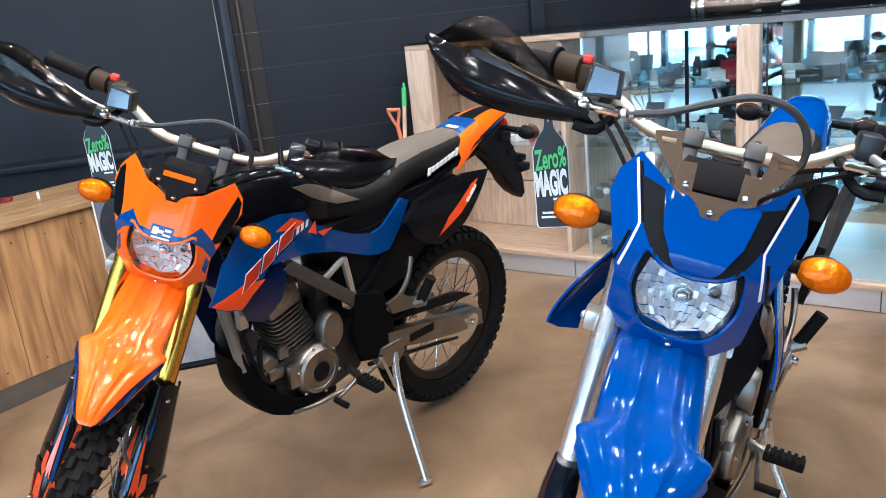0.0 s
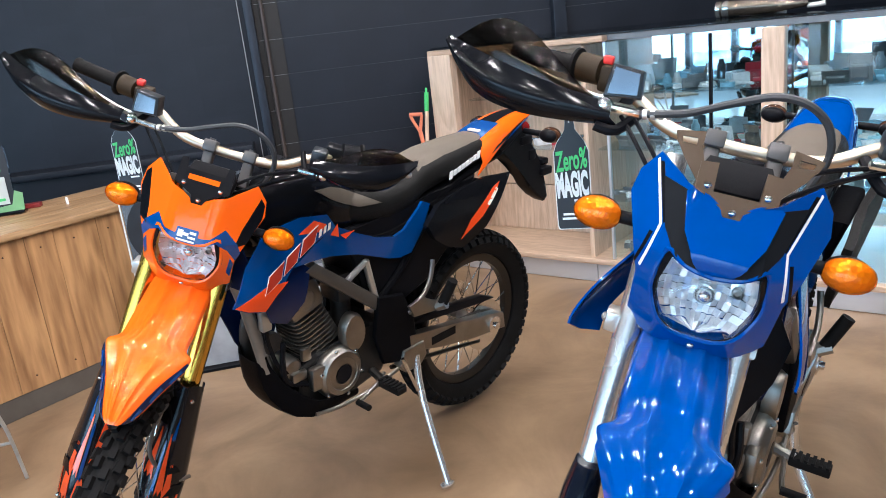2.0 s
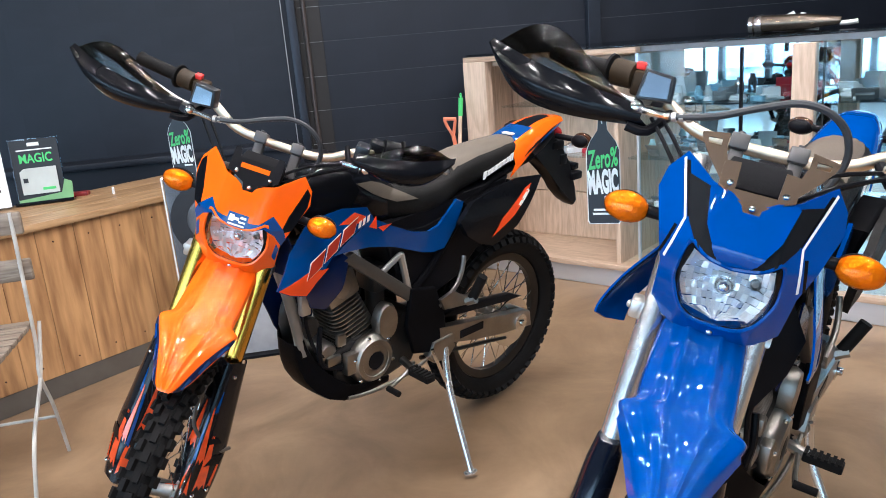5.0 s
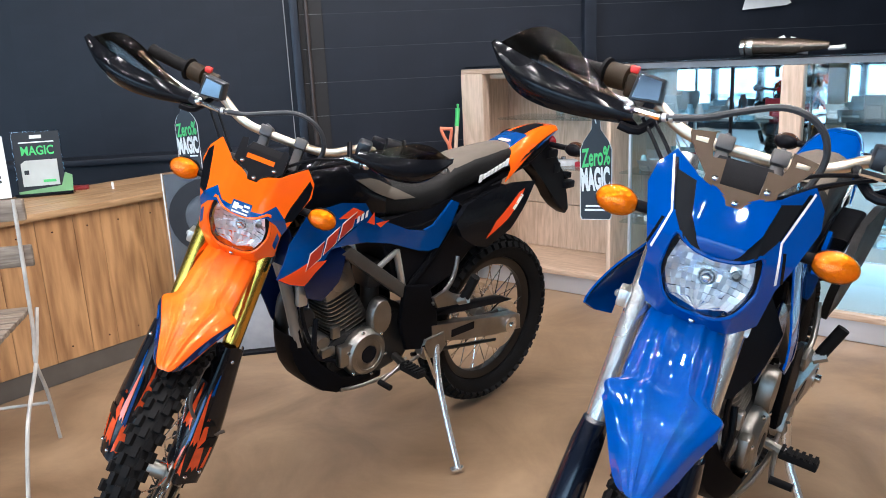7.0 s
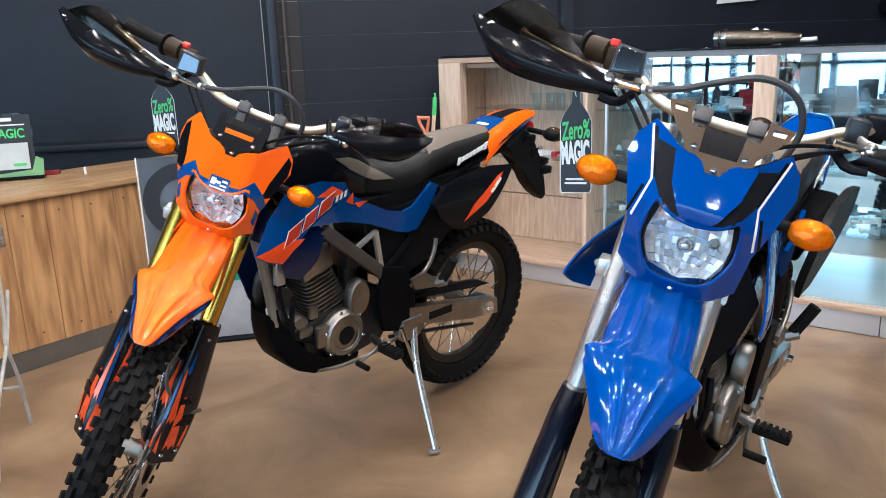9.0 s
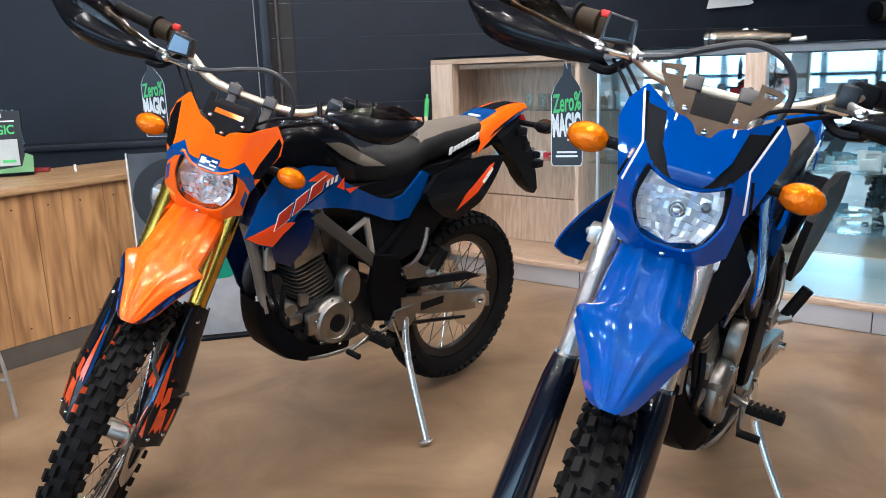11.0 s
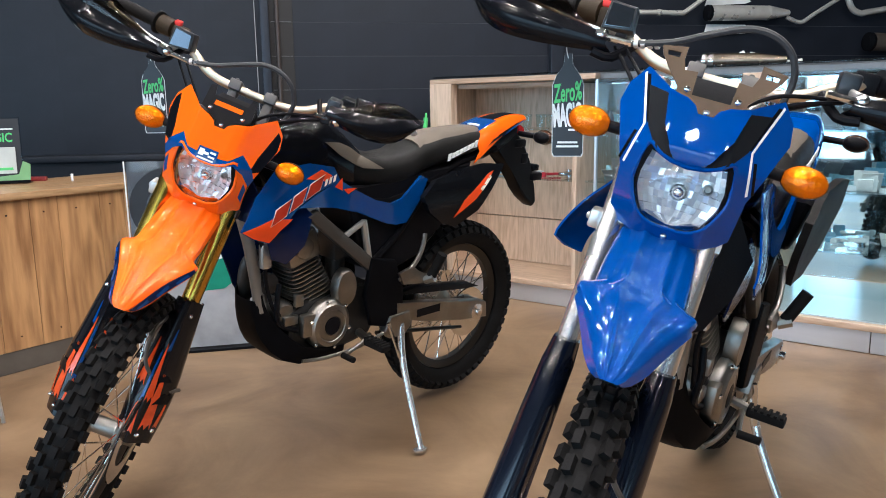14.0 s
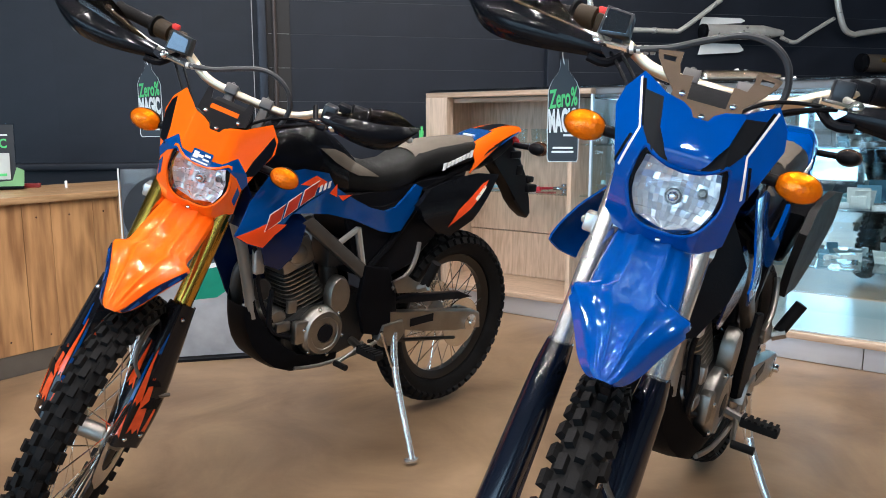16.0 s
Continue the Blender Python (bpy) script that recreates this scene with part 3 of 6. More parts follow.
def fork_leg(bike, side, m, inverted):
    y = 0.083 * side - 0.016
    at = lambda z, dx=0.0: Vector((1.335 - (z - 0.345) * math.tan(radians(RAKE)) + dx, y, z))
    if inverted:
        leg = part("fork_leg", tube(bmesh.new(), [at(0.635), at(1.05)], 0.0235, 18, 1), GOLD, bike, "gold anodised outer fork tube", m)
        part("slider", tube(bmesh.new(), [at(0.33), at(0.64)], 0.019, 14, 1), CHROME, leg, "", m)
        g = bmesh.new()

        def on_guard(z, q, off=0.0):
            """The guard's face: q runs round it from its inner edge over the front to the outer side."""
            f = max(0, min(1, (z - 0.33) / 0.32))
            wide = 0.044 + 0.010 * math.sin(math.pi * min(1, f * 1.5)) - 0.010 * max(0, f - 0.7) / 0.3 + off
            return at(z, 0.014) + Vector((wide * 1.1 * math.cos(q) - 0.012 * abs(math.sin(q * 2)), side * (0.002 + wide * 0.95 * math.sin(q)), 0.02 * math.cos(q)))

        grid_shell(g, [[on_guard(0.33 + 0.32 * k / 10, -1.05 + 3.3 * i / 14) for i in range(15)] for k in range(11)], 0.004)
        guard = part("fork_guard", g, GUARD, leg, "black fork guard with orange shards and painted blue highlights", m)
        for z, q in ((0.352, 0.35), (0.362, 1.0), (0.62, 0.6)):
            part("bolt", ellipsoid(bmesh.new(), on_guard(z, q, 0.003), (0.006, 0.006, 0.006), None, 8, 6), CHROME, leg, "", m)
        # red and black shards are print; the blue ones are gloss highlights put into colour
        shards = ((0.365, 0.48, 0.30, 0.80, 0.15, 0.55, GUARD_RED), (0.43, 0.545, 0.05, 0.36, 0.0, 0.8, GUARD_RED), (0.37, 0.43, 0.92, 1.15, 0.5, 0.1, GUARD_RED), (0.355, 0.42, -0.45, 0.10, 0.4, 0.2, GUARD_RED), (0.46, 0.55, -0.75, -0.25, 0.3, 0.5, GUARD_RED), (0.42, 0.53, -0.14, 0.0, 0.1, 0.2, BLUE_DECAL), (0.54, 0.585, 0.12, 0.30, 0.6, 0.1, BLUE_DECAL), (0.425, 0.447, 0.40, 1.1, 0.35, -0.3, GLOSS), (0.475, 0.488, 0.35, 0.9, -0.2, 0.4, GLOSS))
        for z0, z1, q0, q1, cut0, cut1, mt in shards:
            rows = []
            for k in range(7):
                f = k / 6
                lo, hi = q0 + (q1 - q0) * cut0 * f, q1 - (q1 - q0) * cut1 * f
                rows.append([on_guard(z0 + (z1 - z0) * (f + 0.12 * (i % 2)), lo + (hi - lo) * i / 4, 0.0046 if mt is GLOSS else 0.0032) for i in range(5)])
            part("decal", grid_shell(bmesh.new(), rows, 0.001), mt, leg, "", m)
    else:
        leg = part("fork_leg", tube(bmesh.new(), [at(0.60), at(1.10)], 0.0195, 18, 1), SATIN, bike, "bright steel fork tube", m)
        part("slider", tube(bmesh.new(), [at(0.31), at(0.62)], 0.025, 16, 1), DARK_BLUE, leg, "", m)
        g = bmesh.new()
        rings = []
        for k in range(10):
            f = k / 9
            c = at(0.325 + 0.34 * f, 0.030 - 0.014 * f) + Vector((0, -0.014 * (1 - f) if side < 0 else 0, 0))
            w = (0.0305 - 0.004 * f ** 3) * (1 if k < 9 else 0.86)
            rings.append([c + Vector((w * 1.25 * math.cos(q), w * math.sin(q), 0.25 * w * math.cos(q))) for q in [2 * math.pi * i / 20 for i in range(20)]])
        skin_rings(g, rings)
        part("fork_guard", g, mat("blue black guard", (0.0035, 0.0055, 0.012), 0.16, coat=0.4) if "blue black guard" not in bpy.data.materials else bpy.data.materials["blue black guard"], leg, "blue-black fork guard", m)
        bolts = bmesh.new()
        for z in (0.40, 0.375):
            ellipsoid(bolts, at(z, 0.060) + Vector((0, -0.030 if side < 0 else 0.02, 0)), (0.005, 0.006, 0.006))
        part("bolt", bolts, CHROME, leg, "", m)
    foot = bmesh.new()
    tube(foot, [at(0.38), at(0.325)], 0.022, 12, 1)
    box(foot, Vector((1.352, y - 0.014, 0.325)), Vector((1.388, y + 0.016, 0.368)), 0.006)
    part("axle_clamp", foot, ALU, leg, "", m)
    return leg


def turn_signal(bike, centre, side, m, front=True, lens=None):
    c = Vector(centre)
    stalk = part("turn_signal", tube(bmesh.new(), [c - Vector((0.0, side * (0.075 if front else 0.11), 0)), c - Vector((0, side * 0.03, 0))], 0.0105, 10, 1), BLACK, bike, "", m)
    body = bmesh.new()
    ellipsoid(body, c - Vector((0.014 if front else -0.014, 0, 0)), (0.019, 0.034, 0.0225))
    part("housing", body, BLACK, stalk, "", m)
    if lens is None:
        part("reflector", ellipsoid(bmesh.new(), c + Vector((0.004, 0, 0)), (0.0215, 0.0375, 0.026), None, 20, 12), FACETS_SOFT, stalk, "faceted reflector", m)
    l = bmesh.new()
    ellipsoid(l, c + Vector((0.006 if front else -0.006, 0, 0)), (0.0235, 0.0385, 0.027), None, 20, 12)
    part("lens", l, lens or AMBER, stalk, "amber oval lens", m)
    return stalk
def dirt_bike(place, scheme, label, steer):
    """A small trail motorcycle; x forward, y to its left, z up, from under its rear axle. scheme 'orange' or 'blue'."""
    own = scheme == "orange"
    paint = ORANGE if own else BLUE
    bike = root("dirt_bike", place, label, "motorcycle", "trail bikes on show")
    S = Matrix.Translation(HEAD) @ Matrix.Rotation(radians(steer), 4, FORK) @ Matrix.Translation(-HEAD)
    REAR = (0.022, 0.0, 0.347)
    wheel(bike, "front_wheel", (1.37, 0.005 if own else -0.003, 0.345), 0.348, 0.268, 0.071 if own else 0.066, S, 0.014, 1)
    wheel(bike, "rear_wheel", REAR, 0.322, 0.226, 0.104, None, 0.015, -1)

    # fork, clamps, bars
    for side in (1, -1):
        fork_leg(bike, side, S, own)
    c = bmesh.new()
    up = FORK
    for z, t in ((1.055, 0.02), (0.865, 0.026)):
        x = 1.335 - (z - 0.345) * math.tan(radians(RAKE))
        m = Matrix.Translation((x, -0.010, z)) @ Matrix.Rotation(radians(-RAKE), 4, "Y") @ Matrix.Diagonal((1, 0.78, 1, 1))
        slab(c, [(-0.075, -0.05), (-0.03, -0.128), (0.012, -0.128), (0.014, -0.085), (-0.03, -0.05), (-0.03, 0.05), (0.014, 0.085), (0.012, 0.128), (-0.03, 0.128), (-0.075, 0.05)], t, m, 0.004)
    clamps = part("triple_clamp", c, SILVER if not own else DARK_ALU, bike, "", S)
    for side in (-1,):
        b = bmesh.new()
        z = 0.851
        x = 1.335 - (z - 0.345) * math.tan(radians(RAKE))
        box(b, (x - 0.03, side * 0.124 - 0.012, z - 0.017), (x + 0.006, side * 0.124 + 0.010, z + 0.017), 0.005)
        ellipsoid(b, (x - 0.012, side * 0.138, z), (0.007, 0.005, 0.007), None, 8, 6)
        part("pinch_bolt", b, SILVER, clamps, "", S)
    half_bar = [(0.905, 0.06, 1.12), (0.897, 0.125, 1.128), (0.88, 0.185, 1.158), (0.858, 0.25, 1.180), (0.84, 0.30, 1.186), (0.805, 0.41, 1.181)]
    bar_line = [(x, -y, z) for x, y, z in half_bar[::-1]] + half_bar
    bar = part("handlebar", tube(bmesh.new(), bar_line, 0.0115, 12, 6), BAR, bike, "champagne metal handlebar", S)
    for side in (1, -1):
        k = bmesh.new()
        m = Matrix.Translation((0.908, side * 0.048, 1.108)) @ Matrix.Rotation(radians(-RAKE), 4, "Y")
        box(k, (-0.016, -0.012, -0.06), (0.016, 0.012, 0.004), 0.004, m)
        m2 = Matrix.Translation((0.908, side * 0.048, 1.118)) @ Matrix.Rotation(radians(-RAKE), 4, "Y")
        box(k, (-0.021, -0.0155, -0.006), (0.021, 0.0155, 0.021), 0.003, m2)
        for dx in (-0.013, 0.013):
            lathe(k, [(0.005, 0), (0.005, 0.004), (0.002, 0.005)], m2 @ Matrix.Translation((dx, 0, 0.021)), 8)
        part("bar_clamp", k, mat("grey bar clamp", (0.115, 0.11, 0.108), 0.42, 0.5) if "grey bar clamp" not in bpy.data.materials else bpy.data.materials["grey bar clamp"], bar, "grey bar clamp", S)
        grip = bmesh.new()
        d = (Vector((0.805, side * 0.41, 1.181)) - Vector((0.842, side * 0.295, 1.185))).normalized()
        p0 = Vector((0.842, side * 0.295, 1.185))
        rot = d.to_track_quat("Z", "Y").to_matrix().to_4x4()
        prof = [(0.0165, 0.0), (0.030, 0.001), (0.031, 0.006), (0.0175, 0.009)]
        for i in range(10):
            prof += [(0.0175, 0.012 + i * 0.011), (0.016, 0.017 + i * 0.011)]
        prof += [(0.019, 0.125), (0.019, 0.13), (0.008, 0.132)]
        lathe(grip, prof, Matrix.Translation(p0) @ rot, 16)
        part("grip", grip, RUBBER, bar, "black rubber grip", S)
        sw = bmesh.new()
        lathe(sw, [(0.012, -0.046), (0.024, -0.044), (0.025, -0.004), (0.012, -0.002)], Matrix.Translation(p0) @ rot, 14)
        box(sw, (0.835, side * 0.235 - 0.02, 1.155), (0.875, side * 0.235 + 0.02, 1.20), 0.006)
        part("switch_block", sw, BROWN if side < 0 else BLACK, bar, "", S)
        if side < 0:
            part("stop_button", box(bmesh.new(), (0.842, side * 0.247 - 0.009, 1.200), (0.862, side * 0.247 + 0.009, 1.213), 0.003), mat("red button", (0.7, 0.03, 0.02), 0.4) if "red button" not in bpy.data.materials else bpy.data.materials["red button"], bar, "red stop button", S)
        lev = bmesh.new()
        tube(lev, [(0.885, side * 0.20, 1.165), (0.925, side * 0.235, 1.155), (0.905, side * 0.32, 1.165), (0.86, side * 0.42, 1.18)], (0.008, 0.0055), 8, 4, 0.7)
        ellipsoid(lev, (0.855, side * 0.425, 1.182), (0.009, 0.009, 0.009))
        part("lever", lev, SILVER, bar, "", S)
        perch = bmesh.new()
        box(perch, (0.866, side * 0.205 - 0.018, 1.150), (0.908, side * 0.205 + 0.018, 1.192), 0.006)
        if side < 0:
            tank_at = Matrix.Translation((0.905, side * 0.205, 1.185)) @ Matrix.Rotation(radians(78), 4, "Y") @ Matrix.Rotation(radians(90), 4, "Z")
            slab(perch, [(-0.03, -0.028), (0.03, -0.022), (0.026, 0.022), (-0.026, 0.026)], 0.05, tank_at, 0.005)
            part("reservoir_cover", slab(bmesh.new(), [(-0.024, -0.023), (0.024, -0.018), (0.021, 0.017), (-0.021, 0.021)], 0.003, tank_at @ Matrix.Translation((0, 0, 0.026)), 0.001), RESERVOIR, bar, "pale reservoir cover", S)
        per = part("lever_perch", perch, PERCH, bar, "", S)
        part("adjuster", ellipsoid(tube(bmesh.new(), [(0.94, side * 0.225, 1.148), (0.945, side * 0.17, 1.148)], 0.0065, 8, 1), (0.94, side * 0.228, 1.150), (0.0135, 0.0135, 0.0135)), CHROME, per, "bright hose fitting", S)
        # hand guard: a swept shell round the grip
        SH = S @ (Matrix.Translation((0, -0.230, 1.148)) @ Matrix.Rotation(radians(4.5), 4, "X") @ Matrix.Translation((0, 0.196, -1.136)) if side < 0 else Matrix.Translation((-0.01, 0.036, 0.026)) @ Matrix.Diagonal((1, 0.76, 1, 1))) if own else S
        g = bmesh.new()
        rows = []
        for i in range(17):
            f = i / 16
            y = 0.215 + 0.315 * f
            fx = 0.945 + 0.035 * math.sin(math.pi * (0.1 + 0.75 * f)) - 0.085 * f ** 1.8
            lo = 1.122 - 0.014 * math.sin(math.pi * f ** 1.3) + 0.063 * f ** 11
            hi = 1.152 + 0.042 * f
            h, zc = (hi - lo) / 2, (hi + lo) / 2
            row = []
            for j in range(9):
                q = -1 + 2 * j / 8
                row.append(Vector((fx - 0.010 * q * q - 0.018 * max(0, q - 0.25) - 0.012 * max(0, -q - 0.5), side * (y - 0.012 * max(0, -q)), zc + h * q)))
            rows.append(row)
        grid_shell(g, rows, 0.0035)
        guard = part("hand_guard", g, GLOSS, bike, "gloss black hand guard", SH)
        w = bmesh.new()
        rows = []
        for i in range(13):
            f = i / 12
            y = 0.25 + 0.265 * f
            e = (y - 0.215) / 0.315
            fx = 0.945 + 0.035 * math.sin(math.pi * (0.1 + 0.75 * e)) - 0.085 * e ** 1.8 - 0.025
            zc = 1.150 + 0.042 * e
            h = 0.003 + ((0.054 if side < 0 else 0.034) if own else 0.066) * max(0, math.sin(math.pi * f ** 1.35)) ** 1.1
            rows.append([Vector((fx - 0.030 * q ** 1.6 * math.sin(math.pi * min(1, f + 0.1)), side * y, zc + h * math.sin(q * 1.5708))) for q in (0, 0.15, 0.3, 0.5, 0.75, 1.0)])
        grid_shell(w, rows, 0.003)
        part("wind_deflector", w, SMOKE, guard, "smoked wind deflector", SH)
        b = bmesh.new()
        tube(b, [(0.90, side * 0.17, 1.145), (0.945, side * 0.20, 1.115), (0.955, side * 0.235, 1.118)], 0.009, 8, 3)
        part("bracket", b, BLACK, guard, "", SH)

    # hoses and cables
    h = tube(bmesh.new(), [(0.945, -0.17, 1.148), (0.955, -0.10, 1.168), (0.96, -0.04, 1.197), (0.96, 0.02, 1.220), (0.96, 0.07, 1.214), (0.955, 0.105, 1.18), (0.95, 0.11, 1.12), (0.97, 0.06, 0.98), (1.07, 0.04, 0.80), (1.14, 0.045, 0.68), (1.19, 0.06, 0.62)], 0.0062, 8, 6)
    part("brake_hose", h, HOSE, bike, "grey black rubber brake hose", S)
    h = tube(bmesh.new(), [(1.19, 0.06, 0.62), (1.27, 0.03, 0.60), (1.325, 0.04, 0.53), (1.32, 0.10, 0.47), (1.29, 0.13, 0.46)], 0.005, 8, 6)
    part("lower_hose", h, GREY, bike, "", S)
    for k in range(4):
        y = -0.165 + 0.012 * k
        part("hose_collar", tube(bmesh.new(), [(0.945, y, 1.149 + 0.0025 * k), (0.946, y + 0.007, 1.151 + 0.0025 * k)], 0.0085, 10, 1), SILVER, bike, "pale hose collar", S)
    for dy, dz in ((0.0, 0.0), (0.012, 0.012), (-0.015, 0.02)):
        h = tube(bmesh.new(), [(0.93, 0.19 + dy, 1.14), (0.985, 0.10 + dy, 1.10 + dz), (0.99, 0.03 + dy, 1.05), (0.94, 0.02, 0.97), (0.90, 0.03, 0.90)], 0.0038, 6, 5)
        part("cable", h, BLACK, bike, "", S)
    for dy in (0.0, 0.022):
        h = tube(bmesh.new(), [(0.925, -0.20 + dy, 1.135), (0.955, -0.165 + dy, 1.105), (0.985, -0.115 + dy, 1.05), (0.965, -0.07 + dy, 0.98), (0.93, -0.04, 0.93)], 0.0036, 6, 5)
        part("cable", h, BLACK, bike, "", S)

    # headlight cowl
    SC = S @ Matrix.Translation((0, -0.010 if own else -0.006, 0))
    edge = [(0.0, 1.072), (0.012, 1.072), (0.018, 1.082), (0.034, 1.091), (0.066, 1.098), (0.076, 1.104), (0.112, 1.121), (0.136, 1.088), (0.142, 1.055), (0.122, 1.005), (0.104, 0.955), (0.101, 0.882), (0.078, 0.864), (0.056, 0.860), (0.0, 0.857)]
    hole = [(0.0, 0.880), (0.030, 0.882), (0.056, 0.897), (0.074, 0.930), (0.079, 0.958), (0.069, 1.010), (0.048, 1.002), (0.028, 0.995), (0.0, 0.991)]
    lamp_edge = [(0.0, 0.883), (0.030, 0.885), (0.053, 0.898), (0.0675, 0.930), (0.070, 0.960), (0.061, 1.002), (0.046, 0.998), (0.028, 0.990), (0.0, 0.986)]
    to = lambda off: (lambda y, z: Vector((cowl_x(y, z) + off, y, z)))
    b = bmesh.new()
    skin(b, edge + hole, to(0), 0.0035, 6, 0.008)
    skin(b, mirrored(edge + hole), to(0), 0.0035, 6, 0.008)
    bmesh.ops.remove_doubles(b, verts=b.verts, dist=1e-5)
    for sd in (1, -1):
        rim_pts = [Vector((cowl_x(sd * y, z) + 0.001, sd * y, z)) for y, z in hole]
        tube(b, rim_pts, 0.004, 6, 3)
    cowl = part("headlight_cowl", b, paint, bike, "glossy %s headlight cowl" % scheme, SC)

    def cowl_decal(outline, material, label="", off=0.0028):
        for sgn in (1, -1):
            o = outline if sgn > 0 else mirrored(outline)
            part("decal", skin(bmesh.new(), o, to(off), 0.0008, 6, 0.006), material, cowl, label, SC)

    if own:
        cowl_decal([(0.0, 0.990), (0.032, 0.995), (0.064, 1.004), (0.088, 0.985), (0.106, 0.955), (0.114, 0.975), (0.105, 1.0), (0.075, 1.032), (0.05, 1.012), (0.0, 1.008)], BLUE_DECAL, "blue band over the headlight")
        cowl_decal([(0.126, 1.095), (0.137, 1.08), (0.139, 1.05), (0.121, 0.998), (0.100, 0.992), (0.106, 1.03), (0.114, 1.055)], GLOSS)
        cowl_decal([(0.096, 0.962), (0.104, 0.945), (0.100, 0.905), (0.092, 0.92)], BLUE_DECAL)
        badge = part("badge", skin(bmesh.new(), [(-0.026, 0.994), (0.026, 0.994), (0.024, 1.024), (-0.024, 1.024)], to(0.004), 0.001, 2), BLUE_DECAL, cowl, "small blue and white badge", SC)
        for y0, y1, z0, z1 in ((-0.020, -0.008, 1.006, 1.020), (-0.008, 0.004, 1.010, 1.016), (0.004, 0.02, 1.006, 1.010), (0.006, 0.02, 1.015, 1.020), (-0.020, 0.02, 0.998, 1.002)):
            part("badge_bar", skin(bmesh.new(), [(y0, z0), (y1, z0), (y1, z1), (y0, z1)], to(0.0062), 0.0006, 1), WHITE, cowl, "", SC)
    else:
        cowl_decal([(0.0600, 1.090), (0.101, 1.094), (0.081, 1.034), (0.060, 1.008), (0.046, 1.003), (0.026, 0.9985), (0.031, 1.006), (0.050, 1.044)], MATT, "black side panel of the number plate", 0.0042)
        mid_o = [(0.0, 1.0712), (0.012, 1.0712), (0.018, 1.0812), (0.034, 1.0902), (0.060, 1.0962), (0.0645, 1.092), (0.054, 1.044), (0.031, 1.006), (0.020, 0.999), (0.0, 0.9975)]
        mid_o += [(-y, z) for y, z in mid_o[::-1][1:-1]]
        lift = lambda y, z: Vector((cowl_x(0, z) + 0.001 + 0.012 * (1 - (abs(y) / 0.075) ** 6) * min(1, (z - 0.997) / 0.02), y, z))
        part("plate_centre", skin(bmesh.new(), mid_o, lift, 0.009, 5, 0.009), BLUE, cowl, "raised glossy blue middle of the number plate", SC)
        for o in ([(0.1135, 1.113), (0.1168, 1.110), (0.0896, 1.034), (0.0863, 1.035)], [(0.0863, 1.035), (0.0896, 1.034), (0.1036, 0.967), (0.1003, 0.965)]):
            cowl_decal(o, WHITE, "thin white stripe")
        for o in ([(0.106, 1.110), (0.112, 1.109), (0.085, 1.037), (0.080, 1.039)], [(0.0955, 1.02), (0.1005, 1.02), (0.1125, 0.970), (0.109, 0.968)]):
            cowl_decal(o, GLOSS)
    # lamp unit: a black surround, a faceted bowl, bulb, pilot lamp and a domed glass
    for sgn in (1, -1):
        o = hole + lamp_edge[::-1]
        part("lamp_surround", skin(bmesh.new(), o if sgn > 0 else mirrored(o), to(-0.003), 0.003, 4, 0.008), GLOSS, cowl, "", SC)

    def half_width(z):
        for (y0, z0), (y1, z1) in zip(lamp_edge, lamp_edge[1:6]):
            if z0 <= z <= z1:
                return y0 + (y1 - y0) * (z - z0) / max(1e-6, z1 - z0)
        return lamp_edge[5][0]

    def round_off(y, z):
        return min(1, (y / 0.068) ** 2 + ((z - 0.940) / 0.060) ** 2)

    rnd = random.Random(5)
    b = bmesh.new()
    cols, rws = 15, 9
    zs = [0.8835 + 0.112 * k / rws for k in range(rws + 1)]
    for k in range(rws):
        for n in range(cols):
            tilt, nod = rnd.uniform(-0.006, 0.006), rnd.uniform(-0.006, 0.006)
            quad = []
            for dk, dn in ((0, 0), (0, 1), (1, 1), (1, 0)):
                z = zs[k + dk]
                y = half_width(z) * (-1 + 2 * (n + dn) / cols)
                quad.append(b.verts.new((1.104 - 0.026 * (1 - round_off(y, z)) ** 0.7 + tilt * (dn - 0.5) + nod * (dk - 0.5) - 0.12 * max(0, abs(y) - 0.03), y, z)))
            b.faces.new(quad)
    thicken(b, 0.0006)
    part("headlight", b, REFLECTOR, cowl, "chromed faceted headlight bowl", SC)
    part("lamp_housing", slab(bmesh.new(), [(-0.070, 0.885), (0.070, 0.885), (0.078, 0.955), (0.064, 1.0), (-0.064, 1.0), (-0.078, 0.955)], 0.006, Matrix(((0, 0, 1, 1.030), (1, 0, 0, 0), (0, 1, 0, 0), (0, 0, 0, 1)))), BLACK, cowl, "", SC)
    b = bmesh.new()
    lathe(b, [(0.015, 0), (0.016, 0.010), (0.0135, 0.014), (0.012, 0.008), (0.011, 0.018), (0.008, 0.023), (0.003, 0.025)], Matrix.Translation((1.078, 0, 0.940)) @ Matrix.Rotation(radians(90), 4, "Y"), 20)
    part("bulb", b, SATIN, cowl, "bright bulb shield", SC)
    b = bmesh.new()
    lathe(b, [(0.0085, 0), (0.0085, 0.010), (0.006, 0.011), (0.005, 0.005), (0.002, 0.005)], Matrix.Translation((1.088, 0.043, 0.957)) @ Matrix.Rotation(radians(90), 4, "Y"), 16)
    part("pilot_lamp", b, ALU, cowl, "", SC)
    full = lamp_edge + [(-y, z) for y, z in lamp_edge[::-1][1:-1]]
    dome = lambda y, z: Vector((cowl_x(0.03, z) - 0.012 + 0.027 * (1 - round_off(y, z) ** 3), y, z))
    part("headlight_glass", skin(bmesh.new(), full, dome, 0.002, 6, 0.007), LENS, cowl, "clear domed headlight glass", SC).visible_shadow = False
    # plate bracket above the cowl
    b = bmesh.new()
    saddle = 1.13
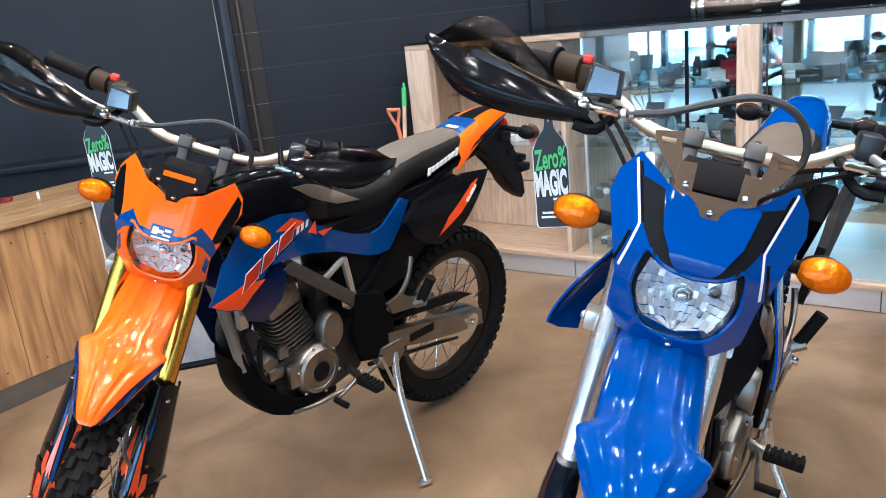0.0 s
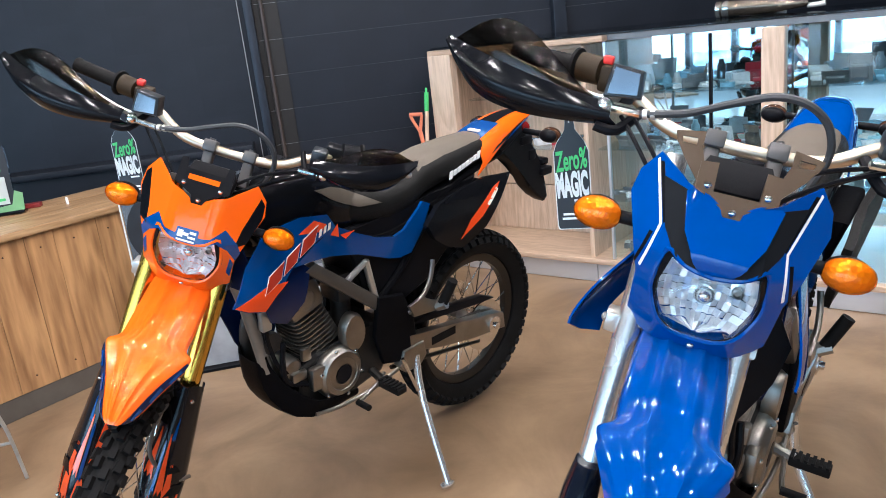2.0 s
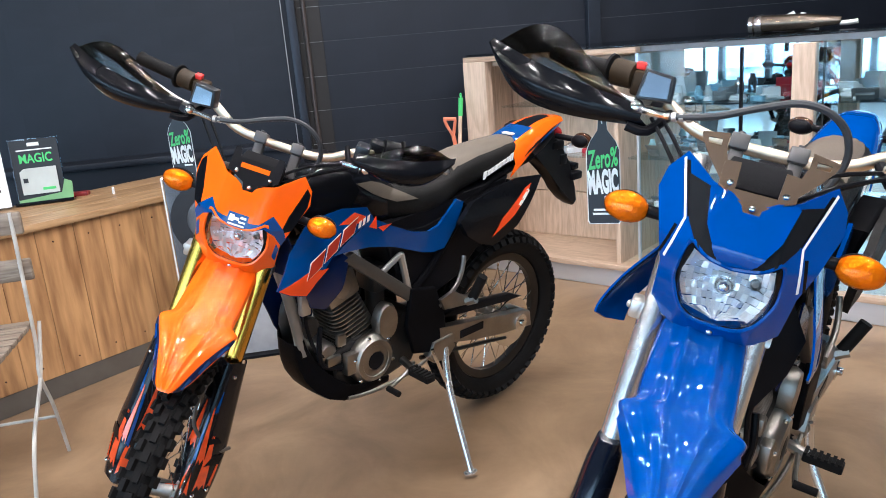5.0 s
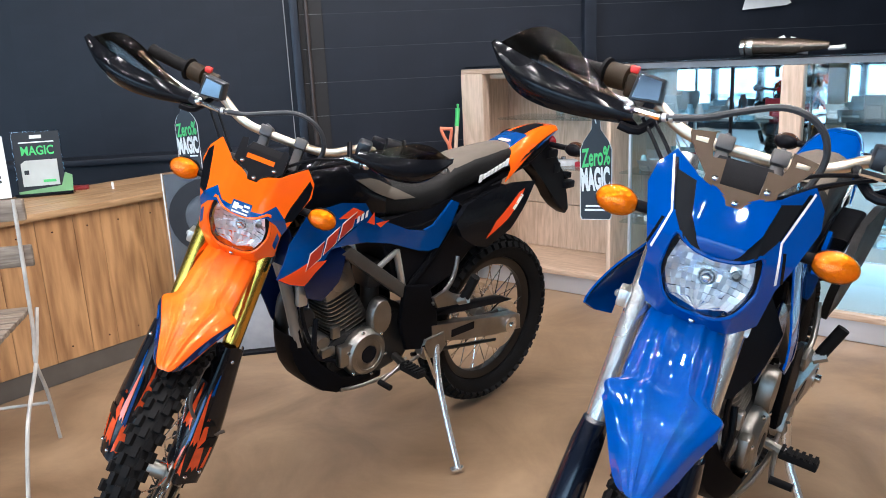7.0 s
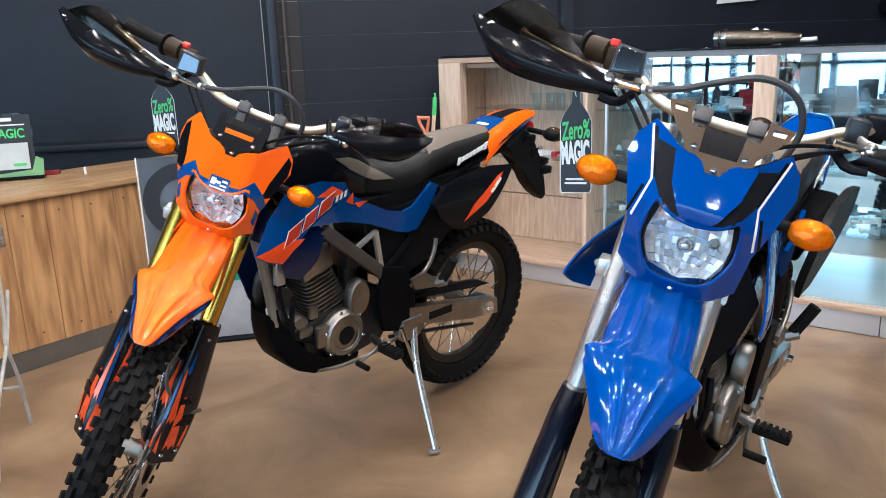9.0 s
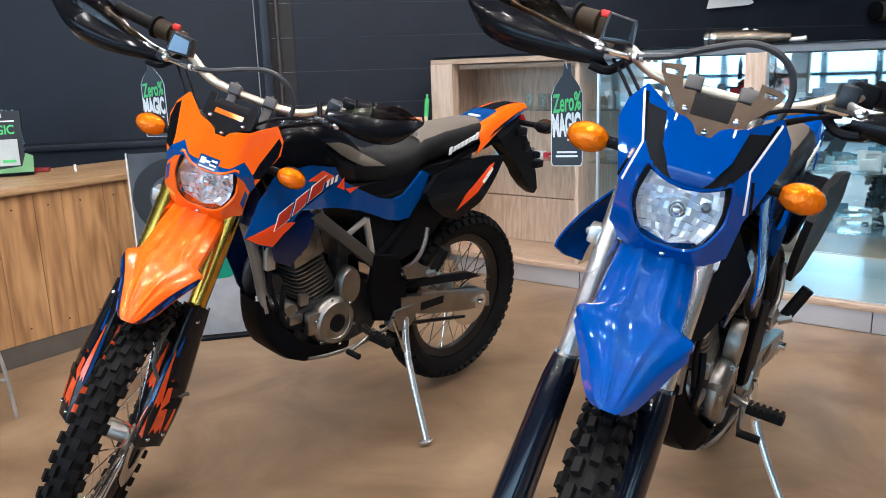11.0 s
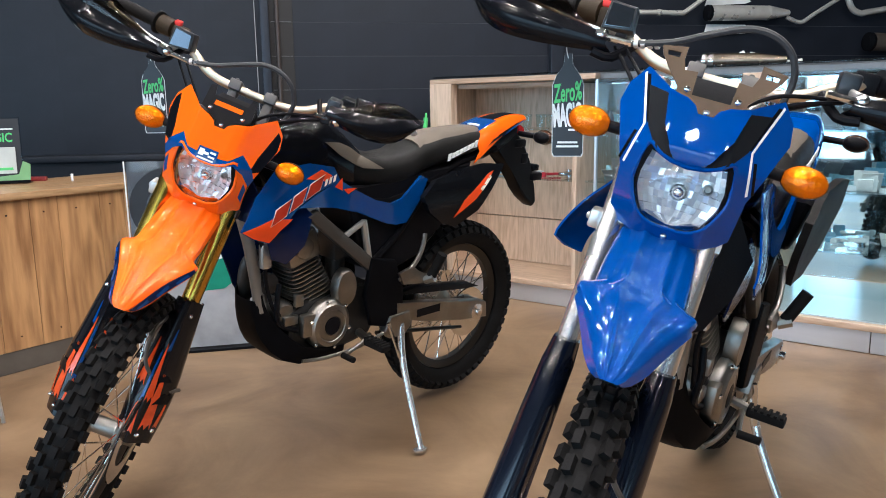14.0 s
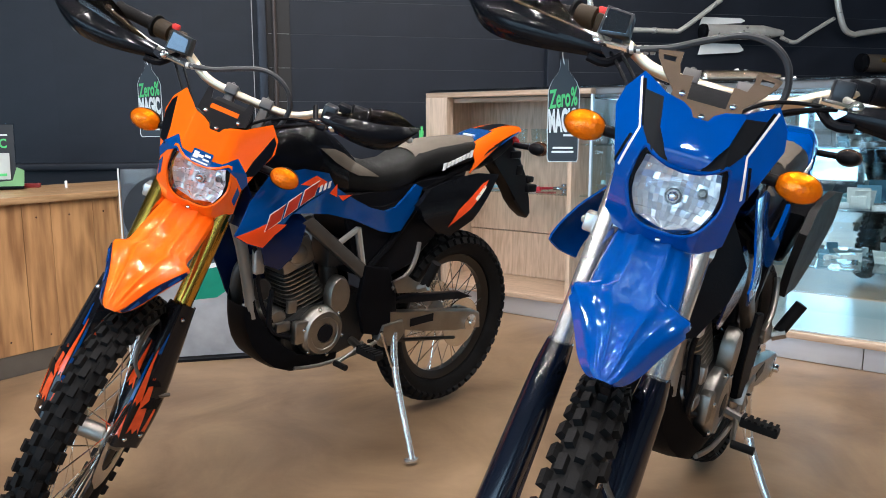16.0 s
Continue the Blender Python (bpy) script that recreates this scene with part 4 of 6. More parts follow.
    bk = lambda off: (lambda y, z: Vector((1.098 + (0 if own else 0.012) - (z - 1.066) * 0.62 + off, y if own else 0.92 * y, z)))
    skin(b, [(-0.062, 1.096), (-0.03, 1.084), (-0.016, 1.076), (-0.013, 1.064), (0.013, 1.064), (0.016, 1.076), (0.03, 1.084), (0.062, 1.096), (0.062, 1.130), (0.036, 1.132), (0.034, 1.096), (-0.034, 1.096), (-0.036, 1.132), (-0.062, 1.130)] if not own else [(-0.062, 1.100), (-0.045, 1.094), (-0.018, 1.082), (-0.013, 1.066), (0.013, 1.066), (0.018, 1.082), (0.045, 1.094), (0.062, 1.100), (0.060, 1.148), (0.046, 1.150), (0.042, saddle), (-0.042, saddle), (-0.046, 1.150), (-0.060, 1.148)], bk(0), 0.004, 1)
    if not own:
        for sgn in (1, -1):
            for o in ([(0.058, 1.10), (0.09, 1.13), (0.104, 1.147), (0.066, 1.147), (0.058, 1.128)], [(0.067, 1.156), (0.066, 1.166), (0.110, 1.160), (0.109, 1.154)], [(0.066, 1.145), (0.075, 1.145), (0.076, 1.158), (0.066, 1.160)], [(0.096, 1.145), (0.104, 1.145), (0.110, 1.158), (0.100, 1.158)]):
                skin(b, o if sgn > 0 else mirrored(o), bk(-0.004), 0.003, 1)
    bracket = part("plate_bracket", b, BLACK if own else BRONZE, cowl, "black plate bracket" if own else "bronze plate bracket with slots", SC)
    if own:
        part("bracket_slot", skin(bmesh.new(), [(-0.035, 1.112), (0.035, 1.112), (0.035, 1.122), (-0.035, 1.122)], bk(0.004), 0.001, 1), ORANGE, cowl, "", SC)
    for y, z in ((0, 1.076), (-0.041, 1.103), (0.041, 1.103)):
        part("bolt", ellipsoid(bmesh.new(), (1.098 + (0 if own else 0.012) - (z - 1.066) * 0.62 + 0.004, y, z), (0.004, 0.006, 0.006), None, 8, 6), CHROME, cowl, "", SC)
    part("bolt", ellipsoid(bmesh.new(), (cowl_x(0, 0.866) + 0.002, 0, 0.866), (0.004, 0.006, 0.006), None, 8, 6), CHROME, cowl, "", SC)
    meter = slab(bmesh.new(), [(-0.052, -0.03), (0.052, -0.03), (0.058, 0.0), (0.046, 0.026), (-0.046, 0.026), (-0.058, 0.0)], 0.03, Matrix.Translation((1.0, 0, 1.095)) @ Matrix.Rotation(radians(50), 4, "Y") @ Matrix.Rotation(radians(90), 4, "Z"), 0.006)
    part("instrument", meter, BLACK, bike, "black instrument housing behind the plate", SC)
    for side in (1, -1):
        turn_signal(bike, (1.034, side * 0.184, 1.006), side, SC)

    # front mudguard
    b = bmesh.new()
    grid_shell(b, [[fender_point(i / 42, -1 + 2 * j / 36) for j in range(37)] for i in range(43)], 0.004)
    fender = part("front_fender", b, paint, bike, "glossy %s front mudguard" % scheme, S)
    if own:
        for sgn in (1, -1):
            rows = [[fender_point(0.475 + 0.46 * i / 10, sgn * (0.80 + 0.155 * j / 3)) + Vector((0.0015, sgn * 0.0035, 0.0)) for j in range(4)] for i in range(11)]
            part("decal", grid_shell(bmesh.new(), rows, 0.0008), DARK_BLUE, fender, "dark blue edge graphic", S)
            for s0, s1 in ((0.52, 0.60), (0.64, 0.72), (0.77, 0.86)):
                rows = [[fender_point(s0 + (s1 - s0) * i / 4, sgn * (0.83 + 0.012 * i + 0.07 * j / 2)) + Vector((0.002, sgn * 0.0052, 0.0)) for j in range(3)] for i in range(5)]
                part("decal", grid_shell(bmesh.new(), rows, 0.0008), BLUE_DECAL, fender, "", S)

    # tank and seat
    def ring(x, zc, hw, hh, n=20, p=2.6):
        return [Vector((x, math.copysign(abs(math.cos(q)) ** (2 / p), math.cos(q)) * hw, zc + math.copysign(abs(math.sin(q)) ** (2 / p), math.sin(q)) * hh)) for q in [2 * math.pi * i / n for i in range(n)]]

    b = bmesh.new()
    tank_keys = ((0.90, 0.96, 0.05, 0.05), (0.88, 0.955, 0.085, 0.085), (0.80, 0.955, 0.102, 0.106), (0.70, 0.957, 0.098, 0.108), (0.62, 0.925, 0.088, 0.10), (0.55, 0.90, 0.07, 0.07))
    skin_rings(b, [ring(*k) for k in tank_keys])
    tank = part("fuel_tank", b, GLOSS, bike, "gloss black fuel tank")
    part("fuel_cap", lathe(bmesh.new(), [(0.034, 0), (0.036, 0.012), (0.03, 0.022), (0.01, 0.024)], Matrix.Translation((0.77, 0, 1.055)) @ Matrix.Rotation(radians(4), 4, "Y"), 18), BLACK, tank)
    b = bmesh.new()
    seat_keys = ((0.735, 0.985, 0.035, 0.03), (0.69, 0.955, 0.064, 0.05), (0.58, 0.905, 0.082, 0.06), (0.45, 0.880, 0.088, 0.058), (0.36, 0.890, 0.088, 0.058), (0.29, 0.925, 0.088, 0.056), (0.20, 0.943, 0.090, 0.054), (0.06, 0.960, 0.086, 0.046), (-0.02, 0.970, 0.070, 0.036))
    skin_rings(b, [ring(*k) for k in seat_keys])
    seat = part("seat", b, SEAT_BLACK, bike, "long black and grey vinyl seat")

    def over(x):
        """Height and half width of the seat at x."""
        for k, q in zip(seat_keys, seat_keys[1:]):
            if q[0] <= x <= k[0]:
                f = (k[0] - x) / (k[0] - q[0])
                return k[1] + k[3] + f * (q[1] + q[3] - k[1] - k[3]), k[2] + f * (q[2] - k[2])
        return seat_keys[-1][1] + seat_keys[-1][3], seat_keys[-1][2]

    for x0, x1 in ((0.31, -0.005),):
        rows = []
        for i in range(13):
            x = x0 + (x1 - x0) * i / 12
            z, w = over(x)
            taper = 0.9
            rows.append([Vector((x, w * taper * q, z + 0.004 - 0.05 * abs(q * taper) ** 4)) for q in (-1, -0.75, -0.4, 0, 0.4, 0.75, 1)])
        part("seat_panel", grid_shell(bmesh.new(), rows, 0.003), SEAT_GREY, seat, "grey vinyl seat panel")
    def seat_side(sgn):
        def at(keys, x, z):
            for k, q in zip(keys, keys[1:]):
                if q[0] <= x <= k[0]:
                    f = (k[0] - x) / (k[0] - q[0])
                    zc, hw, hh = (k[j] + f * (q[j] - k[j]) for j in (1, 2, 3))
                    return hw * max(0.0, 1 - min(1, abs(z - zc) / hh) ** 2.6) ** (1 / 2.6)
            return 0.0
        return lambda x, z: Vector((x, sgn * (max(at(seat_keys, x, z), at(tank_keys, x, z), 0.06) + 0.003), z))

    for sgn in (1, -1):
        o = [(0.717, 0.997), (0.66, 0.992), (0.617, 0.977), (0.55, 0.943), (0.478, 0.904), (0.559, 0.911), (0.61, 0.932), (0.657, 0.956)]
        part("seat_panel", skin(bmesh.new(), o, seat_side(sgn), 0.002, 4, 0.01), SEAT_GREY, seat, "grey lens shaped seat panel")
    for i in range(8):
        x, z0 = 0.195 - i * 0.0185, 0.922 + 0.0055 * i
        h = 0.012 if i in (0, 7) else 0.0085
        o = [(x + 0.006, z0 - h), (x - 0.0075, z0 - h + 0.003), (x - 0.0115, z0 + h + 0.003), (x + 0.002, z0 + h)]
        part("seat_mark", skin(bmesh.new(), o, lambda u, v: Vector((u, 0.0945, v)), 0.003, 1), WHITE, seat, "white bar of a brand mark")

    # shrouds and side covers
    def side_y(sgn, base=0.105, belly=0.05):
        def flare(x):
            q = max(0, min(1, (x - 0.70) / 0.33))
            return q * q * (3 - 2 * q)

        return lambda off: (lambda x, z: Vector((x, sgn * (base + 0.4 * belly * math.sin(math.pi * max(0, min(1, (x - 0.62) / 0.5))) + (0.092 if sgn < 0 else 0.052) * flare(x) * max(0.1, 1 - (abs(z - 0.80) / 0.15) ** 1.4) - 0.12 * max(0, z - 0.86) ** 1.2 + off), z)))

    shroud_o = [(1.03, 0.796), (0.975, 0.875), (0.895, 0.938), (0.783, 0.945), (0.692, 0.928), (0.665, 0.885), (0.749, 0.868), (0.834, 0.834), (0.905, 0.783), (0.939, 0.752), (0.992, 0.772)]
    cover_o = [(0.745, 0.862), (0.665, 0.887), (0.595, 0.850), (0.52, 0.815), (0.455, 0.798), (0.41, 0.808), (0.365, 0.845), (0.330, 0.875), (0.300, 0.862), (0.335, 0.79), (0.385, 0.730), (0.43, 0.728), (0.475, 0.738), (0.59, 0.785), (0.69, 0.812), (0.76, 0.822), (0.834, 0.83)]
    panel_o = [(0.36, 0.815), (0.30, 0.862), (0.20, 0.885), (0.076, 0.902), (-0.03, 0.895), (0.05, 0.805), (0.10, 0.75), (0.195, 0.703), (0.268, 0.725), (0.33, 0.765)]
    if not own:
        panel_o = [(0.36, 0.815), (0.30, 0.862), (0.20, 0.885), (0.076, 0.902), (-0.03, 0.895), (-0.01, 0.80), (0.05, 0.70), (0.14, 0.635), (0.26, 0.63), (0.34, 0.72)]
    panel_y = lambda x, z: (0.112 + 0.032 * math.sin(math.pi * max(0, min(1, (0.93 - z) / 0.30))) if own else 0.128 + 0.027 * max(0, min(1, (z - 0.63) / 0.2))) + 0.07 * max(0, 0.22 - x)
    for sgn in (1, -1):
        f = side_y(sgn)
        sh = part("tank_shroud", skin(bmesh.new(), shroud_o, f(0), 0.004, 3), BLUE if not own else BLUE_DECAL, bike, "blue tank shroud with angular graphics" if own else "blue tank shroud")
        f2 = side_y(sgn, 0.105, 0.05)
        cv = part("side_cover", skin(bmesh.new(), cover_o, f2(-0.004), 0.010, 3), BLUE if not own else BLUE_DECAL, bike, "blue side cover")
        pn = part("number_panel", skin(bmesh.new(), panel_o, lambda x, z, sgn=sgn: Vector((x, sgn * panel_y(x, z), z)), 0.02, 2), GLOSS if own else SEAT_BLACK, bike, "black side number panel")
        if own:
            for o, mt in (([(1.026, 0.795), (0.93, 0.818), (0.86, 0.806), (0.905, 0.783), (0.939, 0.754), (0.992, 0.774)], RED_DECAL),
                          ([(0.80, 0.905), (0.74, 0.925), (0.70, 0.905), (0.72, 0.890)], RED_DECAL)):
                part("decal", skin(bmesh.new(), o, f(0.0028), 0.0008, 2), mt, sh)
            for x0, x1 in ((0.940, 0.885), (0.872, 0.822), (0.808, 0.752)):
                low = lambda x: 0.800 + (0.94 - x) * 0.38
                for grow, mt, off in ((0.002, WHITE, 0.004), (0.0, DEEP_RED, 0.0052)):
                    o = [(x0 + grow, low(x0) - grow), (x1 - grow, low(x1) - grow), (x1 - 0.022 - grow, low(x1) + 0.038 + grow), (x0 - 0.022 + grow, low(x0) + 0.038 + grow)]
                    part("decal", skin(bmesh.new(), o, f(off), 0.0008, 2), mt, sh, "slanted red block with a white outline" if grow == 0 else "")
            for i in range(3):
                x = 0.745 - i * 0.017
                part("model_mark", skin(bmesh.new(), [(x - 0.012, 0.878 + i * 0.004), (x - 0.022, 0.881 + i * 0.004), (x - 0.028, 0.899 + i * 0.004), (x - 0.018, 0.896 + i * 0.004)], f(0.004), 0.0008, 1), WHITE, sh, "white bar of a model mark")
            for o in ([(0.69, 0.872), (0.66, 0.895), (0.66, 0.858)], [(0.655, 0.862), (0.60, 0.860), (0.635, 0.845)]):
                part("decal", skin(bmesh.new(), o, f2(0.0035), 0.0008, 1), RED_DECAL, cv)
            g = lambda off: (lambda x, z: Vector((x, sgn * (panel_y(x, z) + 0.0115 + off), z)))
            for o, mt in (([(0.215, 0.735), (0.175, 0.79), (0.06, 0.87), (0.03, 0.88), (0.06, 0.845), (0.12, 0.79)], RED_DECAL), ([(0.10, 0.822), (0.05, 0.866), (0.042, 0.858), (0.09, 0.815)], WHITE)):
                part("decal", skin(bmesh.new(), o, g(0.001), 0.001, 2), mt, pn)
        else:
            for o in ([(1.0, 0.80), (0.90, 0.84), (0.80, 0.90), (0.86, 0.84), (0.93, 0.79)],):
                part("decal", skin(bmesh.new(), o, f(0.0028), 0.0008, 2), DARK_BLUE, sh)

    # tail
    b = bmesh.new()
    rows = []
    for i in range(13):
        f = i / 12
        x = 0.04 - 0.32 * f
        z = 0.985 + 0.062 * math.sin(f * 1.9)
        w = 0.098 - 0.058 * f ** 1.6
        drop = 0.085 * (1 - 0.75 * f)
        rows.append([Vector((x + 0.03 * (abs(q) > 0.95), w * min(1, abs(q) * 1.15) * (1 if q > 0 else -1), z - drop * max(0, abs(q) - 0.62) / 0.38 - 0.004 * q * q)) for q in [-1 + 2 * j / 12 for j in range(13)]])
    grid_shell(b, rows, 0.004)
    tail = part("tail_cowl", b, paint, bike, "%s tail cowl" % scheme)
    if own:
        part("decal", grid_shell(bmesh.new(), [[p + Vector((0, 0, 0.003)) for p in r[3:10]] for r in rows[0:6]], 0.0008), BLUE_DECAL, tail, "blue top of the tail")
        part("decal", grid_shell(bmesh.new(), [[p + Vector((0, 0, 0.003)) for p in r[4:9]] for r in rows[5:11]], 0.0008), GLOSS, tail, "black stripe along the tail")
        for x in (0.01, -0.02):
            part("badge_bar", box(bmesh.new(), (x - 0.012, -0.018, 1.003 + (0.01 - x) * 0.28), (x + 0.006, 0.024, 1.0045 + (0.01 - x) * 0.28 + 0.004)), WHITE, tail)
        for sgn in (1, -1):
            part("decal", skin(bmesh.new(), [(-0.06, 0.985), (-0.19, 1.022), (-0.235, 1.028), (-0.10, 0.982)], lambda x, z, sgn=sgn: Vector((x, sgn * (0.0985 - 0.15 * max(0, 0.0 - x)), z)), 0.001, 1), GLOSS, tail)
    if own:
        for sgn in (1, -1):
            for x0, x1, lift, mt in ((0.0, -0.12, 0.0, BLACK), (-0.10, -0.22, 0.028, BLUE_DECAL)):
                z0 = 0.955 + lift
                part("decal", skin(bmesh.new(), [(x0, z0), (x1, z0 + 0.040), (x1 - 0.02, z0 + 0.052), (x0 - 0.03, z0 + 0.018)], lambda x, z, sgn=sgn: Vector((x, sgn * (0.0995 - 0.15 * max(0, 0.0 - x)), z)), 0.001, 1), mt, tail)
    b = bmesh.new()
    skin_rings(b, [ring(*k) for k in ((0.06, 0.92, 0.055, 0.04), (-0.06, 0.93, 0.05, 0.04), (-0.16, 0.955, 0.04, 0.035), (-0.25, 0.985, 0.028, 0.025))])
    slab(b, [(-0.12, 0.95), (-0.25, 0.985), (-0.315, 0.925), (-0.345, 0.87), (-0.365, 0.83), (-0.395, 0.76), (-0.42, 0.70), (-0.40, 0.682), (-0.345, 0.715), (-0.295, 0.76), (-0.24, 0.85), (-0.14, 0.91)], 0.06, Matrix.Rotation(radians(90), 4, "X"), 0.012)
    for x0, x1, z0, z1, hw in ((-0.33, -0.29, 0.86, 0.90, 0.035), (-0.42, -0.36, 0.79, 0.82, 0.045), (-0.30, -0.24, 0.925, 0.955, 0.04)):
        box(b, (x0, -hw, z0), (x1, hw, z1), 0.006)
    rear = part("rear_fender", b, BLACK, bike, "black rear mudguard and plate carrier")
    part("tail_lamp", ellipsoid(bmesh.new(), (-0.275, 0, 0.985), (0.022, 0.04, 0.024)), mat("red lens", (0.35, 0.01, 0.01), 0.15) if "red lens" not in bpy.data.materials else bpy.data.materials["red lens"], bike, "red tail lamp")
    part("reflector", box(bmesh.new(), (-0.415, -0.03, 0.825), (-0.37, 0.03, 0.85), 0.006), GLOSS, rear)
    for side in (1, -1):
        turn_signal(bike, (-0.24, side * 0.155, 0.98), side, None, False, mat("smoked lens", (0.05, 0.02, 0.01), 0.12, coat=0.5) if "smoked lens" not in bpy.data.materials else bpy.data.materials["smoked lens"])

    b = bmesh.new()
    slab(b, [(0.62, 0.86), (0.40, 0.85), (0.28, 0.88), (0.06, 0.90), (0.10, 0.80), (0.20, 0.69), (0.30, 0.60), (0.44, 0.56), (0.54, 0.60)], 0.165, Matrix.Rotation(radians(90), 4, "X"), 0.01)
    part("airbox", b, BLACK, bike, "black plastic airbox")
    wide = slab(bmesh.new(), [(0.285, 0.850), (0.20, 0.868), (0.05, 0.880), (0.085, 0.80), (0.135, 0.735), (0.195, 0.705), (0.25, 0.725), (0.285, 0.775)], 0.225 if own else 0.29, Matrix.Rotation(radians(90), 4, "X"), 0.012)
    for v in wide.verts:
        v.co.y *= 0.7 + 0.3 * max(0, min(1, (v.co.z - 0.70) / 0.17))
    part("side_box", wide, RECESS_BLACK, bike, "black box between the side panels")
    for sgn in (1, -1):
        o = [(0.925, 0.768), (0.90, 0.79), (0.80, 0.835), (0.765, 0.80), (0.79, 0.715), (0.84, 0.665), (0.895, 0.69)]
        # far side: added lower part, a dark sheet for the shade behind the engine
        if sgn < 0:
            o = [(0.955, 0.756), (0.90, 0.79), (0.80, 0.835), (0.755, 0.80), (0.74, 0.62), (0.78, 0.52), (0.86, 0.51), (0.895, 0.57), (0.925, 0.68)]
        part("inner_shroud", skin(bmesh.new(), o, lambda x, z: Vector((x, sgn * (0.098 + 0.02 * math.sin((z - 0.66) * 16)), z)), 0.004, 2), DARK_BLUE, bike, "dark blue inner shroud, the far one lowered to stand in for shade")

    for sgn in (1, -1):
        o = [(0.045, 0.93), (0.10, 0.905), (0.14, 0.82), (0.125, 0.75), (0.085, 0.67), (0.045, 0.65)] if not own else [(0.045, 0.93), (0.10, 0.905), (0.14, 0.82), (0.12, 0.785), (0.045, 0.80)]
        part("shroud_front", skin(bmesh.new(), o, lambda y, z: Vector((0.965 - 0.35 * (y - 0.05) - 0.10 * max(0, 0.75 - z), sgn * y, z)), 0.004, 3), DARK_BLUE if own else BLACK, bike, "dark shroud face beside the frame")

    # frame
    for sgn in (1, -1):
        b = bmesh.new()
        slab(b, [(0.785, 0.795), (0.745, 0.810), (0.50, 0.615), (0.505, 0.585), (0.535, 0.592)], 0.026, Matrix.Translation((0, sgn * 0.105, 0)) @ Matrix.Rotation(radians(90), 4, "X"), 0.006)
        part("frame_spar", b, mat("grey frame", (0.088, 0.077, 0.066), 0.4, 0.5) if "grey frame" not in bpy.data.materials else bpy.data.materials["grey frame"], bike, "grey steel frame spar")
        b = bmesh.new()
        tube(b, [(0.645, sgn * 0.10, 0.71), (0.56, sgn * 0.098, 0.752)], 0.009, 8, 1)
        tube(b, [(0.56, sgn * 0.098, 0.755), (0.525, sgn * 0.10, 0.60)], 0.011, 8, 1)
        part("brace", b, SILVER, bike, "bright tube brace")
        b = bmesh.new()
        tube(b, [(0.72, sgn * 0.07, 0.86), (0.45, sgn * 0.08, 0.80), (0.1, sgn * 0.07, 0.90), (-0.1, sgn * 0.05, 0.93)], 0.012, 8, 4)
        tube(b, [(0.50, sgn * 0.09, 0.62), (0.42, sgn * 0.09, 0.68), (0.30, sgn * 0.085, 0.80)], 0.012, 8, 3)
        # added pivot plate: a dark sheet that stands in for the shade there
        slab(b, [(0.54, 0.64), (0.44, 0.62), (0.40, 0.53), (0.39, 0.43), (0.46, 0.40), (0.53, 0.42), (0.56, 0.52)], 0.020, Matrix.Translation((0, sgn * 0.116, 0)) @ Matrix.Rotation(radians(90), 4, "X"), 0.006)
        part("subframe", b, RECESS_BLACK, bike)
        b = bmesh.new()
        slab(b, [(0.425, 0.475), (0.30, 0.452), (-0.005, 0.400), (-0.035, 0.385), (-0.045, 0.325), (0.10, 0.345), (0.26, 0.375), (0.42, 0.415)], 0.032, Matrix.Translation((0, sgn * 0.112, 0)) @ Matrix.Rotation(radians(90), 4, "X"), 0.006)
        arm = part("swingarm", b, ALU, bike, "box section alloy swingarm")
        part("decal", box(bmesh.new(), (0.22, sgn * 0.129 - 0.001, 0.405), (0.33, sgn * 0.129 + 0.001, 0.432)), BLACK, arm)
        b = bmesh.new()
        lathe(b, [(0.03, -0.004), (0.03, 0.004), (0.012, 0.008), (0.012, 0.018), (0.004, 0.02)], Matrix.Translation((0.02, sgn * 0.128, 0.36)) @ Matrix.Rotation(radians(-90 * sgn), 4, "X"), 14)
        part("axle_nut", b, CHROME, arm)
        # pegs
        b = bmesh.new()
        box(b, (0.547, sgn * 0.15, 0.378), (0.583, sgn * 0.235, 0.398), 0.004)
        peg = part("foot_peg", b, RUBBER, bike, "ribbed black foot peg")
        for i in range(6):
            part("rib", box(bmesh.new(), (0.547, sgn * (0.155 + i * 0.0145) - 0.004, 0.397), (0.583, sgn * (0.155 + i * 0.0145) + 0.004, 0.403), 0.001), RUBBER, peg)
        part("peg_arm", tube(bmesh.new(), [(0.55, sgn * 0.09, 0.395), (0.565, sgn * 0.16, 0.388)], 0.013, 8, 1), ALU, peg)
        b = bmesh.new()
        tube(b, [(0.305, sgn * 0.115, 0.685), (0.325, sgn * 0.125, 0.64), (0.36, sgn * 0.13, 0.595), (0.425, sgn * 0.125, 0.55)], 0.0075, 8, 4)
        slab(b, [(0.43, 0.575), (0.41, 0.535), (0.29, 0.520), (0.285, 0.548), (0.33, 0.560), (0.37, 0.590)], 0.014, Matrix.Translation((0, sgn * 0.13, 0)) @ Matrix.Rotation(radians(90), 4, "X"), 0.003)
        hanger = part("peg_hanger", b, ALU, bike, "alloy rear peg hanger")
        b = bmesh.new()
        tube(b, [(0.31, sgn * 0.135, 0.535), (0.30, sgn * 0.165, 0.55)], 0.016, 8, 1)
        part("hinge", b, ALU, hanger)
        part("rear_peg", tube(bmesh.new(), [(0.302, sgn * 0.15, 0.545), (0.29, sgn * 0.185, 0.63)], 0.016, 12, 1), RUBBER, hanger, "black rubber rear peg")
    b = bmesh.new()
    tube(b, [(0.97, 0, 1.0), (0.90, 0, 0.86), (0.72, 0, 0.86)], 0.02, 10, 3)
